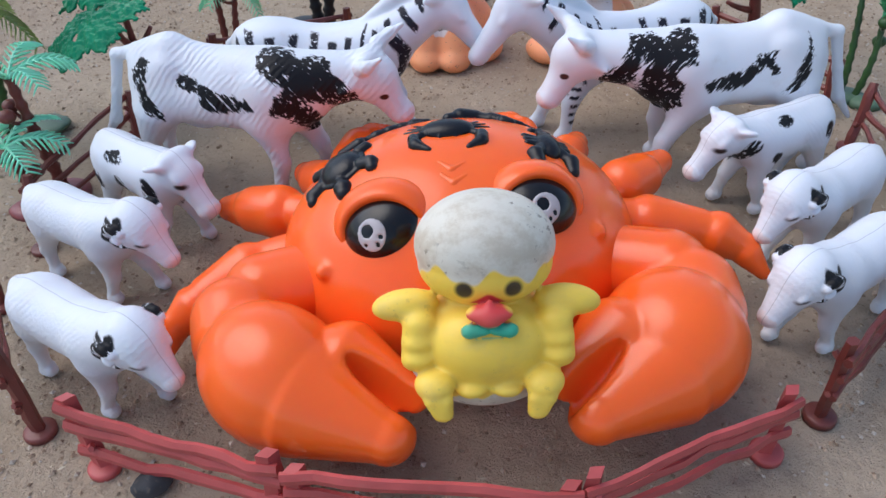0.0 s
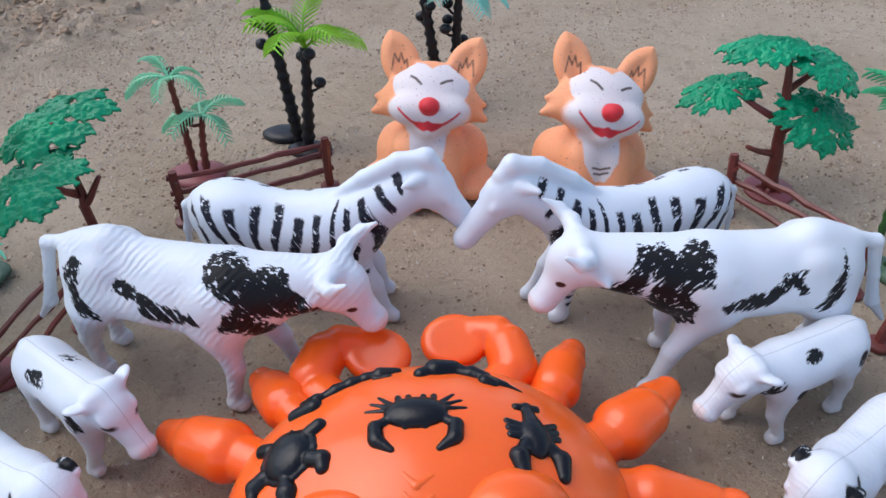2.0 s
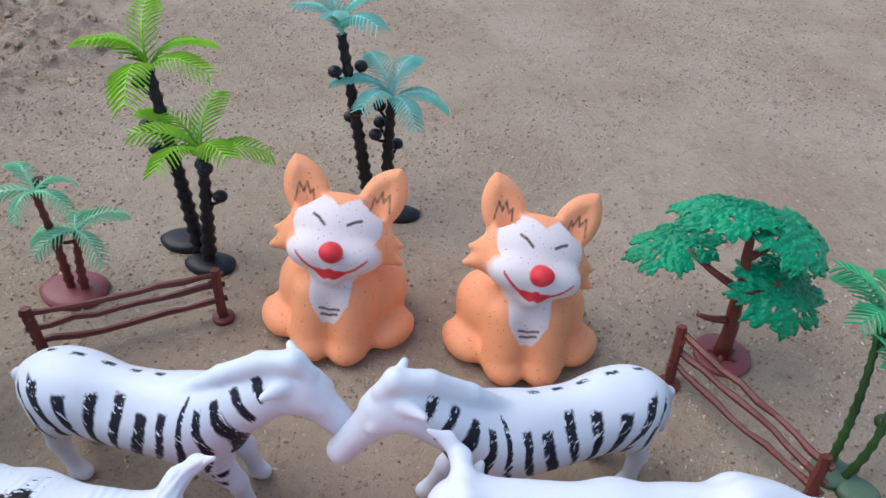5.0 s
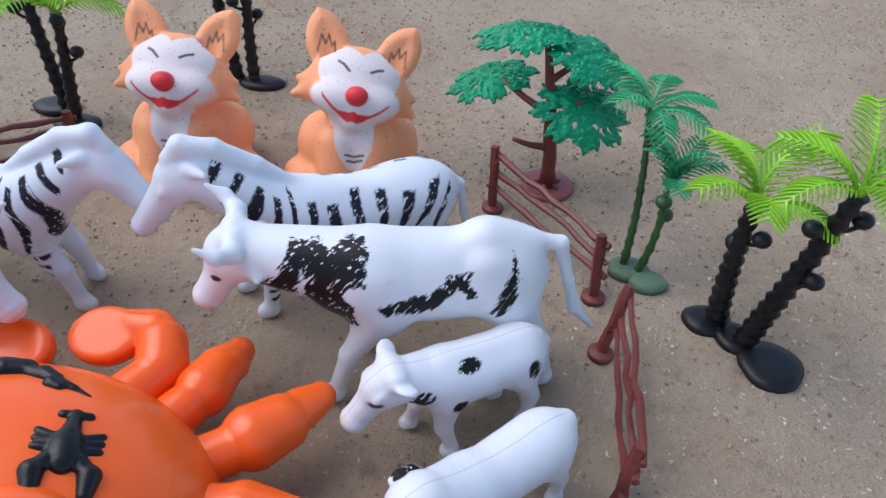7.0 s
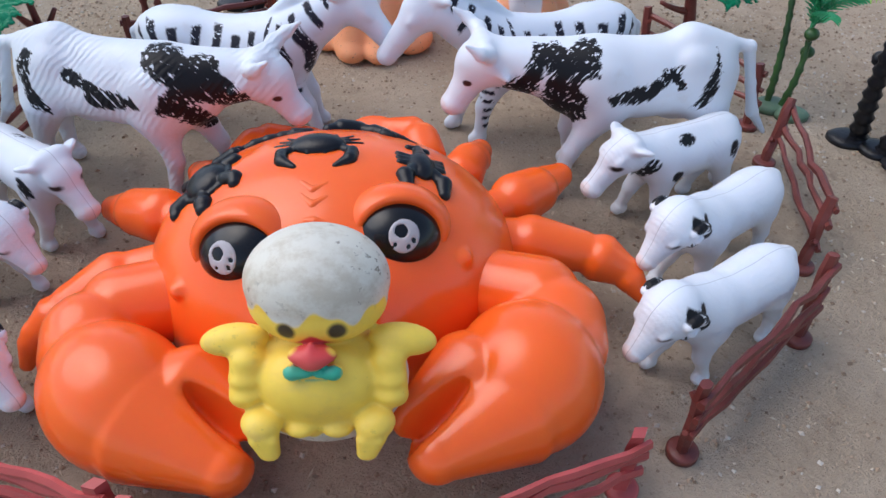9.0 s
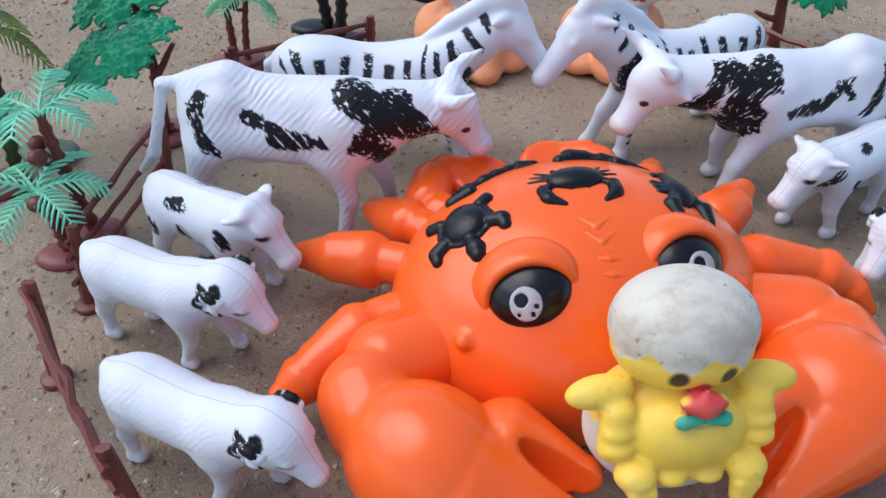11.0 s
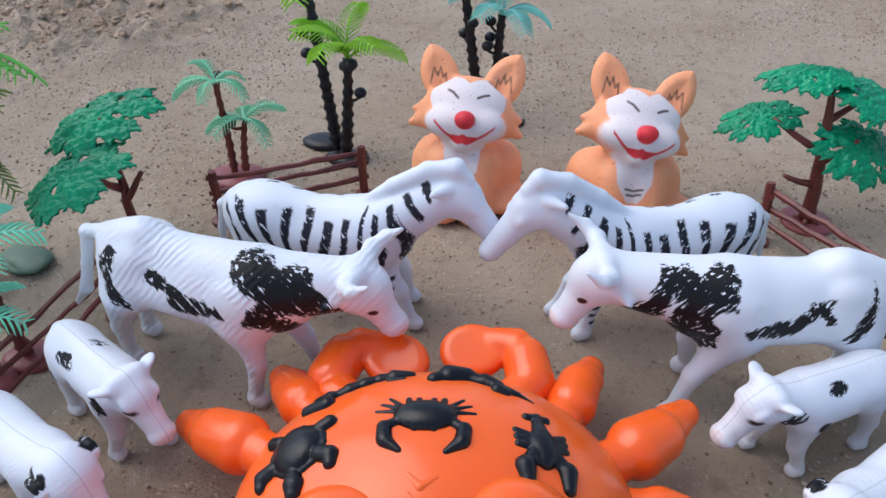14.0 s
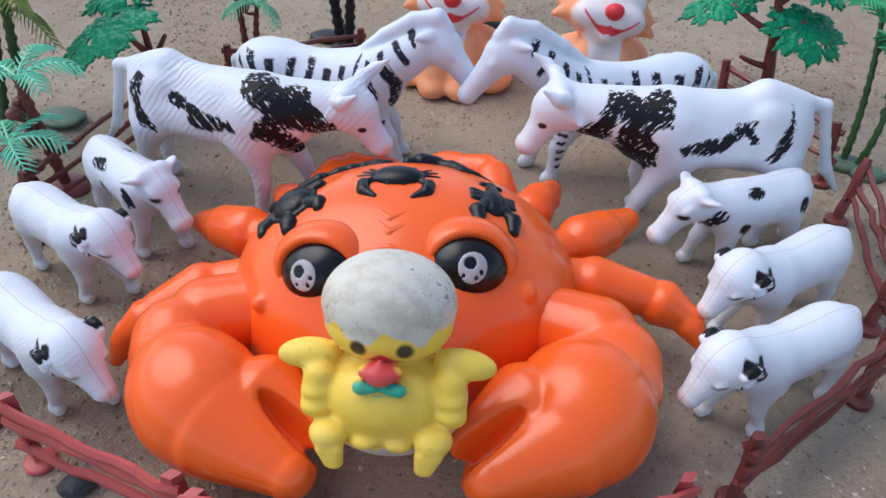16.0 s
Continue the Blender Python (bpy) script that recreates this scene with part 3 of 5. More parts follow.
    ink = np.minimum(ink, (0.535 - x) + 0.35 * (z - 0.70))
    ink = np.minimum(ink, 0.775 + 0.80 * (x - 0.42) - z + 1.2 * np.clip(0.30 - x, 0, 1))
    ink = np.minimum(ink, 0.03 - 0.05 * np.abs(np.sin(x * 31 + z * 47)) * np.clip((-0.34 - x) * 6, 0, 1))
    ink = np.minimum(ink, np.minimum(x + 0.49, 0.56 - x))
    back = np.minimum(0.012 - np.abs(y + 0.055), np.minimum(0.020 - tri, 0.10 - x))
    ink = np.maximum(ink, np.where(z > 0.58, back, -0.2))
    legs_ink = np.minimum(np.minimum(0.012 - np.abs((z / 0.05) % 1 - 0.5) * 0.05, 0.36 - z), np.minimum(z - 0.10, x - 0.15))
    legs_ink = np.minimum(legs_ink, np.minimum(y - 0.03, 0.03 - np.abs(x - 0.36)))
    ink = np.maximum(ink, legs_ink)
    eye = np.full(len(v), -0.2)
    return mesh_from("zebra", v, q, M_ZEBRA, {"ink": ink, "eye": eye})


figure("toy_zebra", zebra_mesh(-1), -0.72, 1.33, -6, "white plastic toy zebra with worn black stripes", "toy zebra", "toy zebras")
figure("toy_zebra", zebra_mesh(1), 0.93, 1.50, 203.6, "white plastic toy zebra nose to nose with another", "toy zebra", "toy zebras")


# ---------------------------------------------------------------- toy calves
def calf_mesh(s, spots, mat, dx=0.0):
    """s: the printed side, -1 its right, 1 its left; dx: how far the head is carried forward."""
    P = [
        (ell((0.10, 0, 0.370), (0.19, 0.115, 0.125)), 0),
        (ell((-0.06, 0, 0.375), (0.20, 0.115, 0.120)), 0.06),
        (ell((-0.175, 0, 0.385), (0.115, 0.108, 0.12)), 0.06),
        (limb((0.17, 0, 0.40), (0.34 + dx, 0, 0.45), 0.105, 0.085), 0.06),
        (limb((0.16, 0, 0.475), (-0.20, 0, 0.475), 0.03, 0.03), 0.05),
        (ell((0.395 + dx, 0, 0.445), (0.090, 0.082, 0.082), (0, 35, 0)), 0.04),
        (limb((0.42 + dx, 0, 0.415), (0.515 + dx, 0, 0.305), 0.064, 0.048), 0.03),
        (ell((0.522 + dx, 0, 0.298), (0.045, 0.056, 0.040)), 0.02),
        (limb((0.365 + dx, -0.05, 0.515), (0.365 + dx, 0.05, 0.515), 0.036, 0.036), 0.035),
    ]
    for e in (-1, 1):  # leaf-like ears and brows
        P.append((ell((0.350 + dx, 0.098 * e, 0.508), (0.040, 0.052, 0.017), (16 * e, -25, 16 * e)), 0.020))
        P.append((ell((0.435 + dx, 0.062 * e, 0.462), (0.034, 0.018, 0.016), (0, 40, 0)), 0.014))
    for i, (x, y) in enumerate([(0.15, -0.10), (0.25, 0.09), (-0.21, -0.08), (-0.15, 0.09)]):
        y = y * (-s)
        tx, ty = (0.16 if i < 2 else -0.17), (0.055 if y > 0 else -0.055)
        kx = (tx + x) / 2 + (0.02 if i < 2 else -0.035)
        P.append((limb((tx, ty, 0.30), (kx, (y + ty) / 2, 0.165), 0.066, 0.036), 0.05))
        P.append((limb((kx, (y + ty) / 2, 0.165), (x - 0.005, y, 0.05), 0.034, 0.027), 0.02))
        P.append((limb((x, y, 0.032), (x + 0.015, y, 0.027), 0.038, 0.032), 0.010))
    for a, b, ra, rb in zip([(-0.25, 0, 0.46), (-0.295, 0, 0.40)], [(-0.295, 0, 0.40), (-0.305, 0.0, 0.22)], (0.025, 0.02), (0.02, 0.022)):
        P.append((limb(a, b, ra, rb), 0.02))
    P.append((half((0, 0, 0.003), (0, 0, 1)), -0.003))
    v, q = net(P, (-0.38, -0.22, -0.02), (0.62, 0.22, 0.6), 0.009)
    y = v[:, 1] * s
    u, w = v[:, 0], v[:, 2] + 0.8 * np.clip(0.10 - y, -0.1, 0.4)
    ink = np.full(len(v), -0.2)
    for (cx, cz, rx, rz) in spots:
        k = np.sqrt(((u - cx) / rx) ** 2 + ((w - cz) / rz) ** 2)
        ink = np.maximum(ink, (1 - k) * min(rx, rz))
    ink = np.where(y > -0.08, ink, -0.2)
    eye = union(*[(1 - np.hypot((v[:, 0] - 0.452 - dx) / 0.026, (v[:, 2] - 0.428) / 0.015)) * 0.015 + np.where(v[:, 1] * e > 0.03, 0, -0.2) for e in (-1, 1)])
    pink = union(ball_field(v, (0.56 + dx, 0, 0.30), 0.06), ball_field(v, (0.36 + dx, 0.12 * s, 0.47), 0.03)) - 0.02
    return mesh_from("calf", v, q, mat, {"ink": ink, "eye": eye, "pink": pink})


figure("toy_calf", calf_mesh(1, [(0.28, 0.41, 0.05, 0.045), (0.08, 0.51, 0.05, 0.04), (0.13, 0.31, 0.035, 0.03), (-0.19, 0.38, 0.03, 0.05)], M_CALF), 1.60, 0.74, 209, "white plastic toy calf with round black spots", "toy calf", "toy calves")
figure("toy_calf", calf_mesh(-1, [(-0.05, 0.47, 0.055, 0.045), (-0.19, 0.30, 0.04, 0.05), (-0.02, 0.32, 0.04, 0.045), (0.19, 0.37, 0.035, 0.055), (0.0, 0.64, 0.06, 0.03)], M_CALF_FADED, -0.085), -1.455, 0.355, -30, "white plastic toy calf with faded black spots", "toy calf", "toy calves")


# ---------------------------------------------------------------- toy lambs
def lamb_mesh(s):
    P = [
        (ell((0.08, 0, 0.345), (0.20, 0.110, 0.125)), 0),
        (ell((-0.12, 0, 0.355), (0.21, 0.120, 0.120)), 0.06),
        (ell((-0.22, 0, 0.365), (0.12, 0.108, 0.110)), 0.05),
        (limb((0.15, 0, 0.38), (0.31, 0, 0.455), 0.115, 0.098), 0.06),
        (ell((0.345, 0, 0.475), (0.105, 0.098, 0.092), (0, 35, 0)), 0.03),
        (limb((0.37, 0, 0.445), (0.475, 0, 0.335), 0.082, 0.043), 0.04),
        (ell((0.480, 0, 0.328), (0.036, 0.040, 0.032)), 0.015),
    ]
    for e in (-1, 1):  # horns curled flat against the head, with a small ear inside
        c = np.array((0.325, 0.098 * e, 0.455))
        ring = [c + 0.048 * np.array((math.cos(a), 0.20 * e * math.sin(a), math.sin(a))) for a in np.linspace(0.7, 5.4, 10)]
        for i, (a, b) in enumerate(zip(ring, ring[1:])):
            P.append((limb(a, b, 0.020 - 0.001 * i, 0.019 - 0.001 * i), 0.006))
        P.append((ell(c + (0.012, 0.012 * e, -0.004), (0.024, 0.016, 0.013), (0, 40, 0)), 0.006))
        P.append((ell((0.418, 0.066 * e, 0.446), (0.032, 0.016, 0.014), (0, 42, 0)), 0.012))
    for i, (x, y) in enumerate([(0.12, -0.08), (0.24, 0.09), (-0.27, -0.07), (-0.19, 0.08)]):
        y = -y * s
        tx, ty = (0.14 if i < 2 else -0.22), (0.055 if y > 0 else -0.055)
        kx = (tx + x) / 2 + (0.015 if i < 2 else -0.035)
        P.append((limb((tx, ty, 0.28), (kx, (y + ty) / 2, 0.15), 0.064, 0.033), 0.05))
        P.append((limb((kx, (y + ty) / 2, 0.15), (x - 0.005, y, 0.045), 0.031, 0.024), 0.02))
        P.append((limb((x, y, 0.03), (x + 0.015, y, 0.026), 0.034, 0.029), 0.010))
    P.append((limb((-0.32, 0, 0.41), (-0.35, 0, 0.27), 0.035, 0.022), 0.03))
    P.append((half((0, 0, 0.003), (0, 0, 1)), -0.003))
    v, q = net(P, (-0.44, -0.2, -0.02), (0.58, 0.2, 0.62), 0.009)
    x, z = v[:, 0], v[:, 2]
    ink = np.full(len(v), -0.2)
    for e in (-1, 1):  # ink on the outer rim of the horn, in spikes, open towards the face
        c = np.array((0.325, 0.098 * e, 0.455))
        r = np.hypot(x - c[0], z - c[2])
        ang = np.arctan2(z - c[2], x - c[0])
        rim = 0.019 + 0.012 * np.sin(ang * 6.0) - np.abs(r - 0.060)
        rim = np.where((v[:, 1] * e > 0.06) & (np.abs(ang) > 0.75), rim, -0.2)
        ink = np.maximum(ink, rim)
    eye = union(*[(1 - np.hypot((x - 0.424) / 0.022, (z - 0.426) / 0.012)) * 0.012 + np.where(v[:, 1] * e > 0.03, 0, -0.2) for e in (-1, 1)])
    pink = ball_field(v, (0.50, 0, 0.31), 0.07) - 0.02
    return mesh_from("lamb", v, q, M_LAMB, {"ink": ink, "eye": eye, "pink": pink})


lamb_l, lamb_r = lamb_mesh(-1), lamb_mesh(1)
figure("toy_lamb", lamb_r, 1.687, 0.292, 220.6, "white plastic toy lamb with black-ringed curled horns", "toy lamb", "toy lambs")
figure("toy_lamb", lamb_r, 1.60, -0.215, 217, "white plastic toy lamb beside the brown fence", "toy lamb", "toy lambs")
figure("toy_lamb", lamb_l, -1.549, -0.045, -25, "white plastic toy lamb with black-ringed curled horns", "toy lamb", "toy lambs")
figure("toy_lamb", lamb_l, -1.31, -0.657, -28, "white plastic toy lamb near the red front fence", "toy lamb", "toy lambs")


# ---------------------------------------------------------------- toy foxes
def fox_mesh(tilt, turn):
    """A sitting laughing fox, facing -y, its face turned up. tilt: degrees its head leans; turn: degrees it turns."""
    hc = np.array((0.0, -0.02, 0.56))
    UP = -33
    R = rot3(UP, tilt, turn)

    def hd(*p):
        return tuple(hc + R @ (np.array(p, float)))

    def he(c, r, lean=0):
        return ell_m(hd(*c), r, R @ rot3(0, lean, 0))

    P = [
        (ell((0, 0.05, 0.23), (0.24, 0.23, 0.24)), 0),
        (ell((-0.20, 0.08, 0.18), (0.17, 0.22, 0.20), (0, 0, 12)), 0.08),
        (ell((0.20, 0.08, 0.18), (0.17, 0.22, 0.20), (0, 0, -12)), 0.08),
        (limb((-0.10, -0.12, 0.32), (-0.11, -0.25, 0.08), 0.13, 0.115), 0.06),
        (limb((0.10, -0.12, 0.32), (0.11, -0.25, 0.08), 0.13, 0.115), 0.06),
        (ell((-0.095, -0.30, 0.065), (0.095, 0.10, 0.07)), 0.04),
        (ell((0.095, -0.30, 0.065), (0.095, 0.10, 0.07)), 0.04),
        (ell((-0.32, -0.10, 0.07), (0.11, 0.16, 0.085), (0, 0, 30)), 0.06),
        (ell((0.32, -0.10, 0.07), (0.11, 0.16, 0.085), (0, 0, -30)), 0.06),
        (limb((0, -0.04, 0.34), hd(0, 0.02, -0.08), 0.15, 0.14), 0.06),
        (he((0, 0.03, 0.08), (0.285, 0.205, 0.22)), 0.05),
        (he((0, -0.08, -0.01), (0.235, 0.15, 0.12)), 0.05),
        (he((-0.125, -0.11, -0.01), (0.115, 0.095, 0.08)), 0.05),
        (he((0.125, -0.11, -0.01), (0.115, 0.095, 0.08)), 0.05),
        (limb(hd(0, -0.08, -0.10), hd(0, -0.13, -0.12), 0.085, 0.06), 0.05),
    ]
    for e in (-1, 1):
        P.append((limb(hd(0.23 * e, 0.02, 0.02), hd(0.345 * e, 0.03, -0.03), 0.09, 0.022), 0.05))
        P.append((limb(hd(0.24 * e, 0.02, 0.08), hd(0.335 * e, 0.03, 0.06), 0.06, 0.018), 0.04))
        ear = R @ rot3(0, 24 * e, 0)
        mid = np.array(hd(0.205 * e, 0.045, 0.285))
        P.append((meet(*[ell_m(mid + ear @ np.array((o, 0, 0)), (0.205, 0.062, 0.225), ear) for o in (-0.085, 0.085)]), 0.03))
        cup = mid + ear @ np.array((-0.005 * e, -0.06, -0.01))
        P.append((meet(*[ell_m(cup + ear @ np.array((o, 0, 0)), (0.150, 0.045, 0.165), ear) for o in (-0.070, 0.070)]), -0.02))
    nose = hd(0, -0.245, 0.012)
    P.append((ell(nose, (0.062, 0.052, 0.048)), 0.006))
    P.append((limb((0, 0.25, 0.08), (0.12, 0.33, 0.07), 0.10, 0.07), 0.05))
    P.append((half((0, 0, 0.003), (0, 0, 1)), -0.004))
    v, q = net(P, (-0.52, -0.46, -0.02), (0.52, 0.48, 1.06), 0.0095)
    l = (v - hc) @ R
    x, y, z = l[:, 0], l[:, 1], l[:, 2]
    front = y < 0.0
    face = union(
        0.128 - np.hypot((x + 0.10) * 0.95, (z - 0.145) * 0.95),
        0.128 - np.hypot((x - 0.10) * 0.95, (z - 0.145) * 0.95),
        (1 - np.sqrt((x / 0.255) ** 2 + ((z + 0.01) / 0.125) ** 2)) * 0.11,
        (1 - np.sqrt((x / 0.15) ** 2 + ((z + 0.08) / 0.12) ** 2)) * 0.09,
    )
    face = np.where(front, face, -0.2)
    chest = poly_field([(-0.13, 0.60), (0.13, 0.60), (0.105, 0.36), (0.03, 0.235), (-0.03, 0.235), (-0.105, 0.36)], v[:, 0], v[:, 2])
    chest = np.where((v[:, 1] < -0.05) & (z < -0.05), chest, -0.2)
    white = union(face, chest)
    red = ball_field(v, nose, 0.066)
    curve = z + 0.115 - 2.9 * x**2
    smile = np.minimum(0.0085 + 0.020 * np.clip(1 - (x / 0.085) ** 2, 0, 1) - np.abs(curve - 0.010 * np.clip(1 - (x / 0.02) ** 2, 0, 1)), 0.190 - np.abs(x))
    red = union(red, np.where(front, smile, -0.2))
    eye = union(
        stroke_field(x, z, [(-0.125, 0.185), (-0.095, 0.172), (-0.060, 0.140)], 0.0075),
        stroke_field(x, z, [(0.125, 0.178), (0.095, 0.170), (0.060, 0.152)], 0.0075),
        stroke_field(v[:, 0], v[:, 2], [(-0.05, 0.325), (0.0, 0.305), (0.055, 0.325)], 0.006),
        stroke_field(v[:, 0], v[:, 2], [(-0.04, 0.290), (0.0, 0.275), (0.045, 0.295)], 0.006),
        *[stroke_field(x, z, [(e * 0.155, 0.235), (e * 0.165, 0.300), (e * 0.180, 0.270), (e * 0.205, 0.335), (e * 0.215, 0.275), (e * 0.245, 0.325), (e * 0.255, 0.225)], 0.0042) for e in (-1, 1)],
    )
    eye = np.where(y < 0.03, eye, -0.2)
    return mesh_from("fox", v, q, M_FOX, {"white": white, "red": red, "eye": eye})


figure("toy_fox", fox_mesh(4, 2), -0.16, 2.41, 0, "orange vinyl toy fox with white laughing face and red nose", "toy fox", "toy foxes", 0.945)
figure("toy_fox", fox_mesh(11, 0), 0.83, 2.42, 6, "orange vinyl toy fox with speckled white face, head tilted", "toy fox", "toy foxes", 0.945)

# ---------------------------------------------------------------- the toy crab
CRAB = np.array((0.067, -0.10, 0.0))
crab = empty("toy_crab", pose(CRAB[0] * U, CRAB[1] * U, 0), "large glossy orange plastic toy crab with black sea-creature inlays", "toy crab")


def crab_part(name, P, lo, hi, h, mat=None, label="", parent=None):
    v, q = net(P, lo, hi, h)
    return part(name, mesh_from(name, v - CRAB, q, mat or M_ORANGE), parent or crab, label=label)


SHELL = ell((0.067, -0.10, 0.28), (0.73, 0.60, 0.53), (0, 0, 9.7))
P = [
    (SHELL, 0),
    (half((0, 0, 0.08), (0, 0, 1)), -0.05),
    (limb((0.575, -0.305, 0.56), (0.590, -0.322, 0.570), 0.034, 0.03), 0.02),
    (limb((-0.395, -0.485, 0.50), (-0.408, -0.507, 0.507), 0.034, 0.03), 0.02),
]
crab_part("shell", P, (-0.75, -0.80, 0.03), (0.88, 0.60, 0.86), 0.014)
crab_part("underbody", [(ell((0.067, -0.10, 0.12), (0.58, 0.48, 0.12), (0, 0, 9.7)), 0), (half((0, 0, 0.004), (0, 0, 1)), -0.01)], (-0.7, -0.7, -0.03), (0.8, 0.5, 0.3), 0.02)


def crab_chain(name, pts, radii, squash=1.0, k=0.012, extra=(), reach=None):
    """Swollen joints in a row, pinched where they meet."""
    P, allp = list(extra), []
    for a, b in pts:
        allp += [a, b]
    if reach is not None:
        allp += [np.array(reach) - 0.06, np.array(reach) + 0.06]
    for (a, b), (ra, rb) in zip(pts, radii):
        P.append((limb(a, b, ra, rb), k))
    m = max(max(r) for r in radii) + 0.05
    lo, hi = bounds(allp, m)
    lo[2] = -0.02
    P.append((half((0, 0, 0.004), (0, 0, 1)), -0.006))
    return crab_part(name, P, lo, hi, 0.014)


crab_chain("leg", [((0.66, 0.02, 0.34), (0.80, 0.04, 0.34)), ((0.86, 0.04, 0.34), (1.06, 0.03, 0.32)), ((1.15, 0.01, 0.30), (1.24, -0.02, 0.27)), ((1.27, -0.05, 0.25), (1.335, -0.10, 0.19))], [(0.11, 0.10), (0.118, 0.088), (0.103, 0.068), (0.062, 0.03)])
crab_chain("leg", [((0.60, 0.22, 0.30), (0.72, 0.30, 0.30)), ((0.80, 0.37, 0.30), (0.88, 0.44, 0.30)), ((0.94, 0.52, 0.29), (1.00, 0.58, 0.29))], [(0.09, 0.09), (0.125, 0.11), (0.085, 0.062)])
crab_chain("leg", [((0.42, 0.36, 0.28), (0.50, 0.48, 0.28)), ((0.54, 0.58, 0.27), (0.57, 0.68, 0.27)), ((0.60, 0.74, 0.26), (0.62, 0.79, 0.26))], [(0.09, 0.09), (0.11, 0.095), (0.085, 0.062)])
crab_chain("leg", [((-0.56, -0.20, 0.32), (-0.70, -0.24, 0.31)), ((-0.78, -0.28, 0.30), (-0.92, -0.38, 0.26)), ((-0.98, -0.43, 0.22), (-1.04, -0.48, 0.19)), ((-1.06, -0.51, 0.16), (-1.08, -0.56, 0.10))], [(0.11, 0.10), (0.118, 0.088), (0.098, 0.064), (0.057, 0.03)])
crab_chain("leg", [((-0.52, 0.06, 0.30), (-0.66, 0.12, 0.29)), ((-0.76, 0.16, 0.27), (-0.88, 0.20, 0.25)), ((-0.96, 0.23, 0.23), (-1.03, 0.26, 0.21))], [(0.09, 0.09), (0.125, 0.11), (0.085, 0.062)])
crab_chain("leg", [((-0.42, 0.26, 0.28), (-0.52, 0.36, 0.27)), ((-0.58, 0.42, 0.25), (-0.65, 0.49, 0.22)), ((-0.69, 0.53, 0.21), (-0.73, 0.57, 0.20))], [(0.09, 0.09), (0.115, 0.10), (0.085, 0.062)])
# swimming legs at the back, curled inwards with flat paddles
def paddle(x, y, z, yaw):
    tip = np.array((0.05 * math.sin(radians(yaw)), -0.38, 1.0))
    return [(ell((x, y, z), (0.15, 0.125, 0.10), (20, 0, yaw)), 0), (half((x, y, z + 0.05), -tip), -0.02)]


crab_chain("paddle_leg", [((0.22, 0.40, 0.30), (0.32, 0.56, 0.30)), ((0.36, 0.64, 0.31), (0.33, 0.74, 0.33)), ((0.28, 0.80, 0.34), (0.20, 0.81, 0.34))], [(0.10, 0.095), (0.105, 0.10), (0.085, 0.07)], extra=paddle(0.10, 0.75, 0.33, 8), reach=(0.10, 0.75, 0.33))
crab_chain("paddle_leg", [((-0.30, 0.34, 0.28), (-0.44, 0.46, 0.28)), ((-0.49, 0.54, 0.29), (-0.46, 0.65, 0.31)), ((-0.40, 0.71, 0.32), (-0.33, 0.72, 0.32))], [(0.10, 0.095), (0.105, 0.10), (0.085, 0.07)], extra=paddle(-0.23, 0.66, 0.31, -8), reach=(-0.23, 0.66, 0.31))


def crab_claw(name, chain, radii, body, fingers, gap):
    P = []
    allp = []
    for i, ((a, b), (ra, rb)) in enumerate(zip(chain, radii)):
        P.append((limb(a, b, ra, rb), 0.012 if i else 0))
        allp += [a, b]
    c, r, yaw = body
    P.append((ell(c, r, (0, 0, yaw)), 0.015))
    Q = [(limb(a, b, ra, rb), 0.007) for a, b, ra, rb in fingers]
    P += Q
    g, gr, gy = gap
    P.append((ell(g, gr, (0, 0, gy)), -0.012))
    allp += [c] + [x for f in fingers for x in f[:2]]
    lo, hi = bounds(allp, 0.33)
    lo[2] = -0.02
    P.append((half((0, 0, 0.004), (0, 0, 1)), -0.006))
    return crab_part(name, P, lo, hi, 0.016)


crab_claw("claw", [((-0.48, -0.38, 0.34), (-0.66, -0.46, 0.34)), ((-0.73, -0.60, 0.33), (-0.70, -0.69, 0.33))], [(0.16, 0.165), (0.175, 0.17)],
          ((-0.54, -0.84, 0.32), (0.29, 0.24, 0.26), -35),
          [((-0.39, -0.925, 0.31), (-0.125, -1.055, 0.29), 0.215, 0.095), ((-0.28, -0.83, 0.35), (-0.06, -0.92, 0.34), 0.168, 0.068)],
          ((-0.065, -0.980, 0.45), (0.23, 0.050, 0.18), -25))
crab_claw("claw", [((0.70, -0.26, 0.36), (0.87, -0.32, 0.38)), ((0.94, -0.43, 0.37), (0.94, -0.53, 0.37))], [(0.155, 0.165), (0.175, 0.175)],
          ((0.83, -0.67, 0.36), (0.26, 0.27, 0.26), 0),
          [((0.76, -0.80, 0.35), (0.545, -0.99, 0.35), 0.205, 0.095), ((0.63, -0.73, 0.40), (0.46, -0.90, 0.41), 0.165, 0.072)],
          ((0.475, -0.965, 0.50), (0.22, 0.048, 0.16), 44))

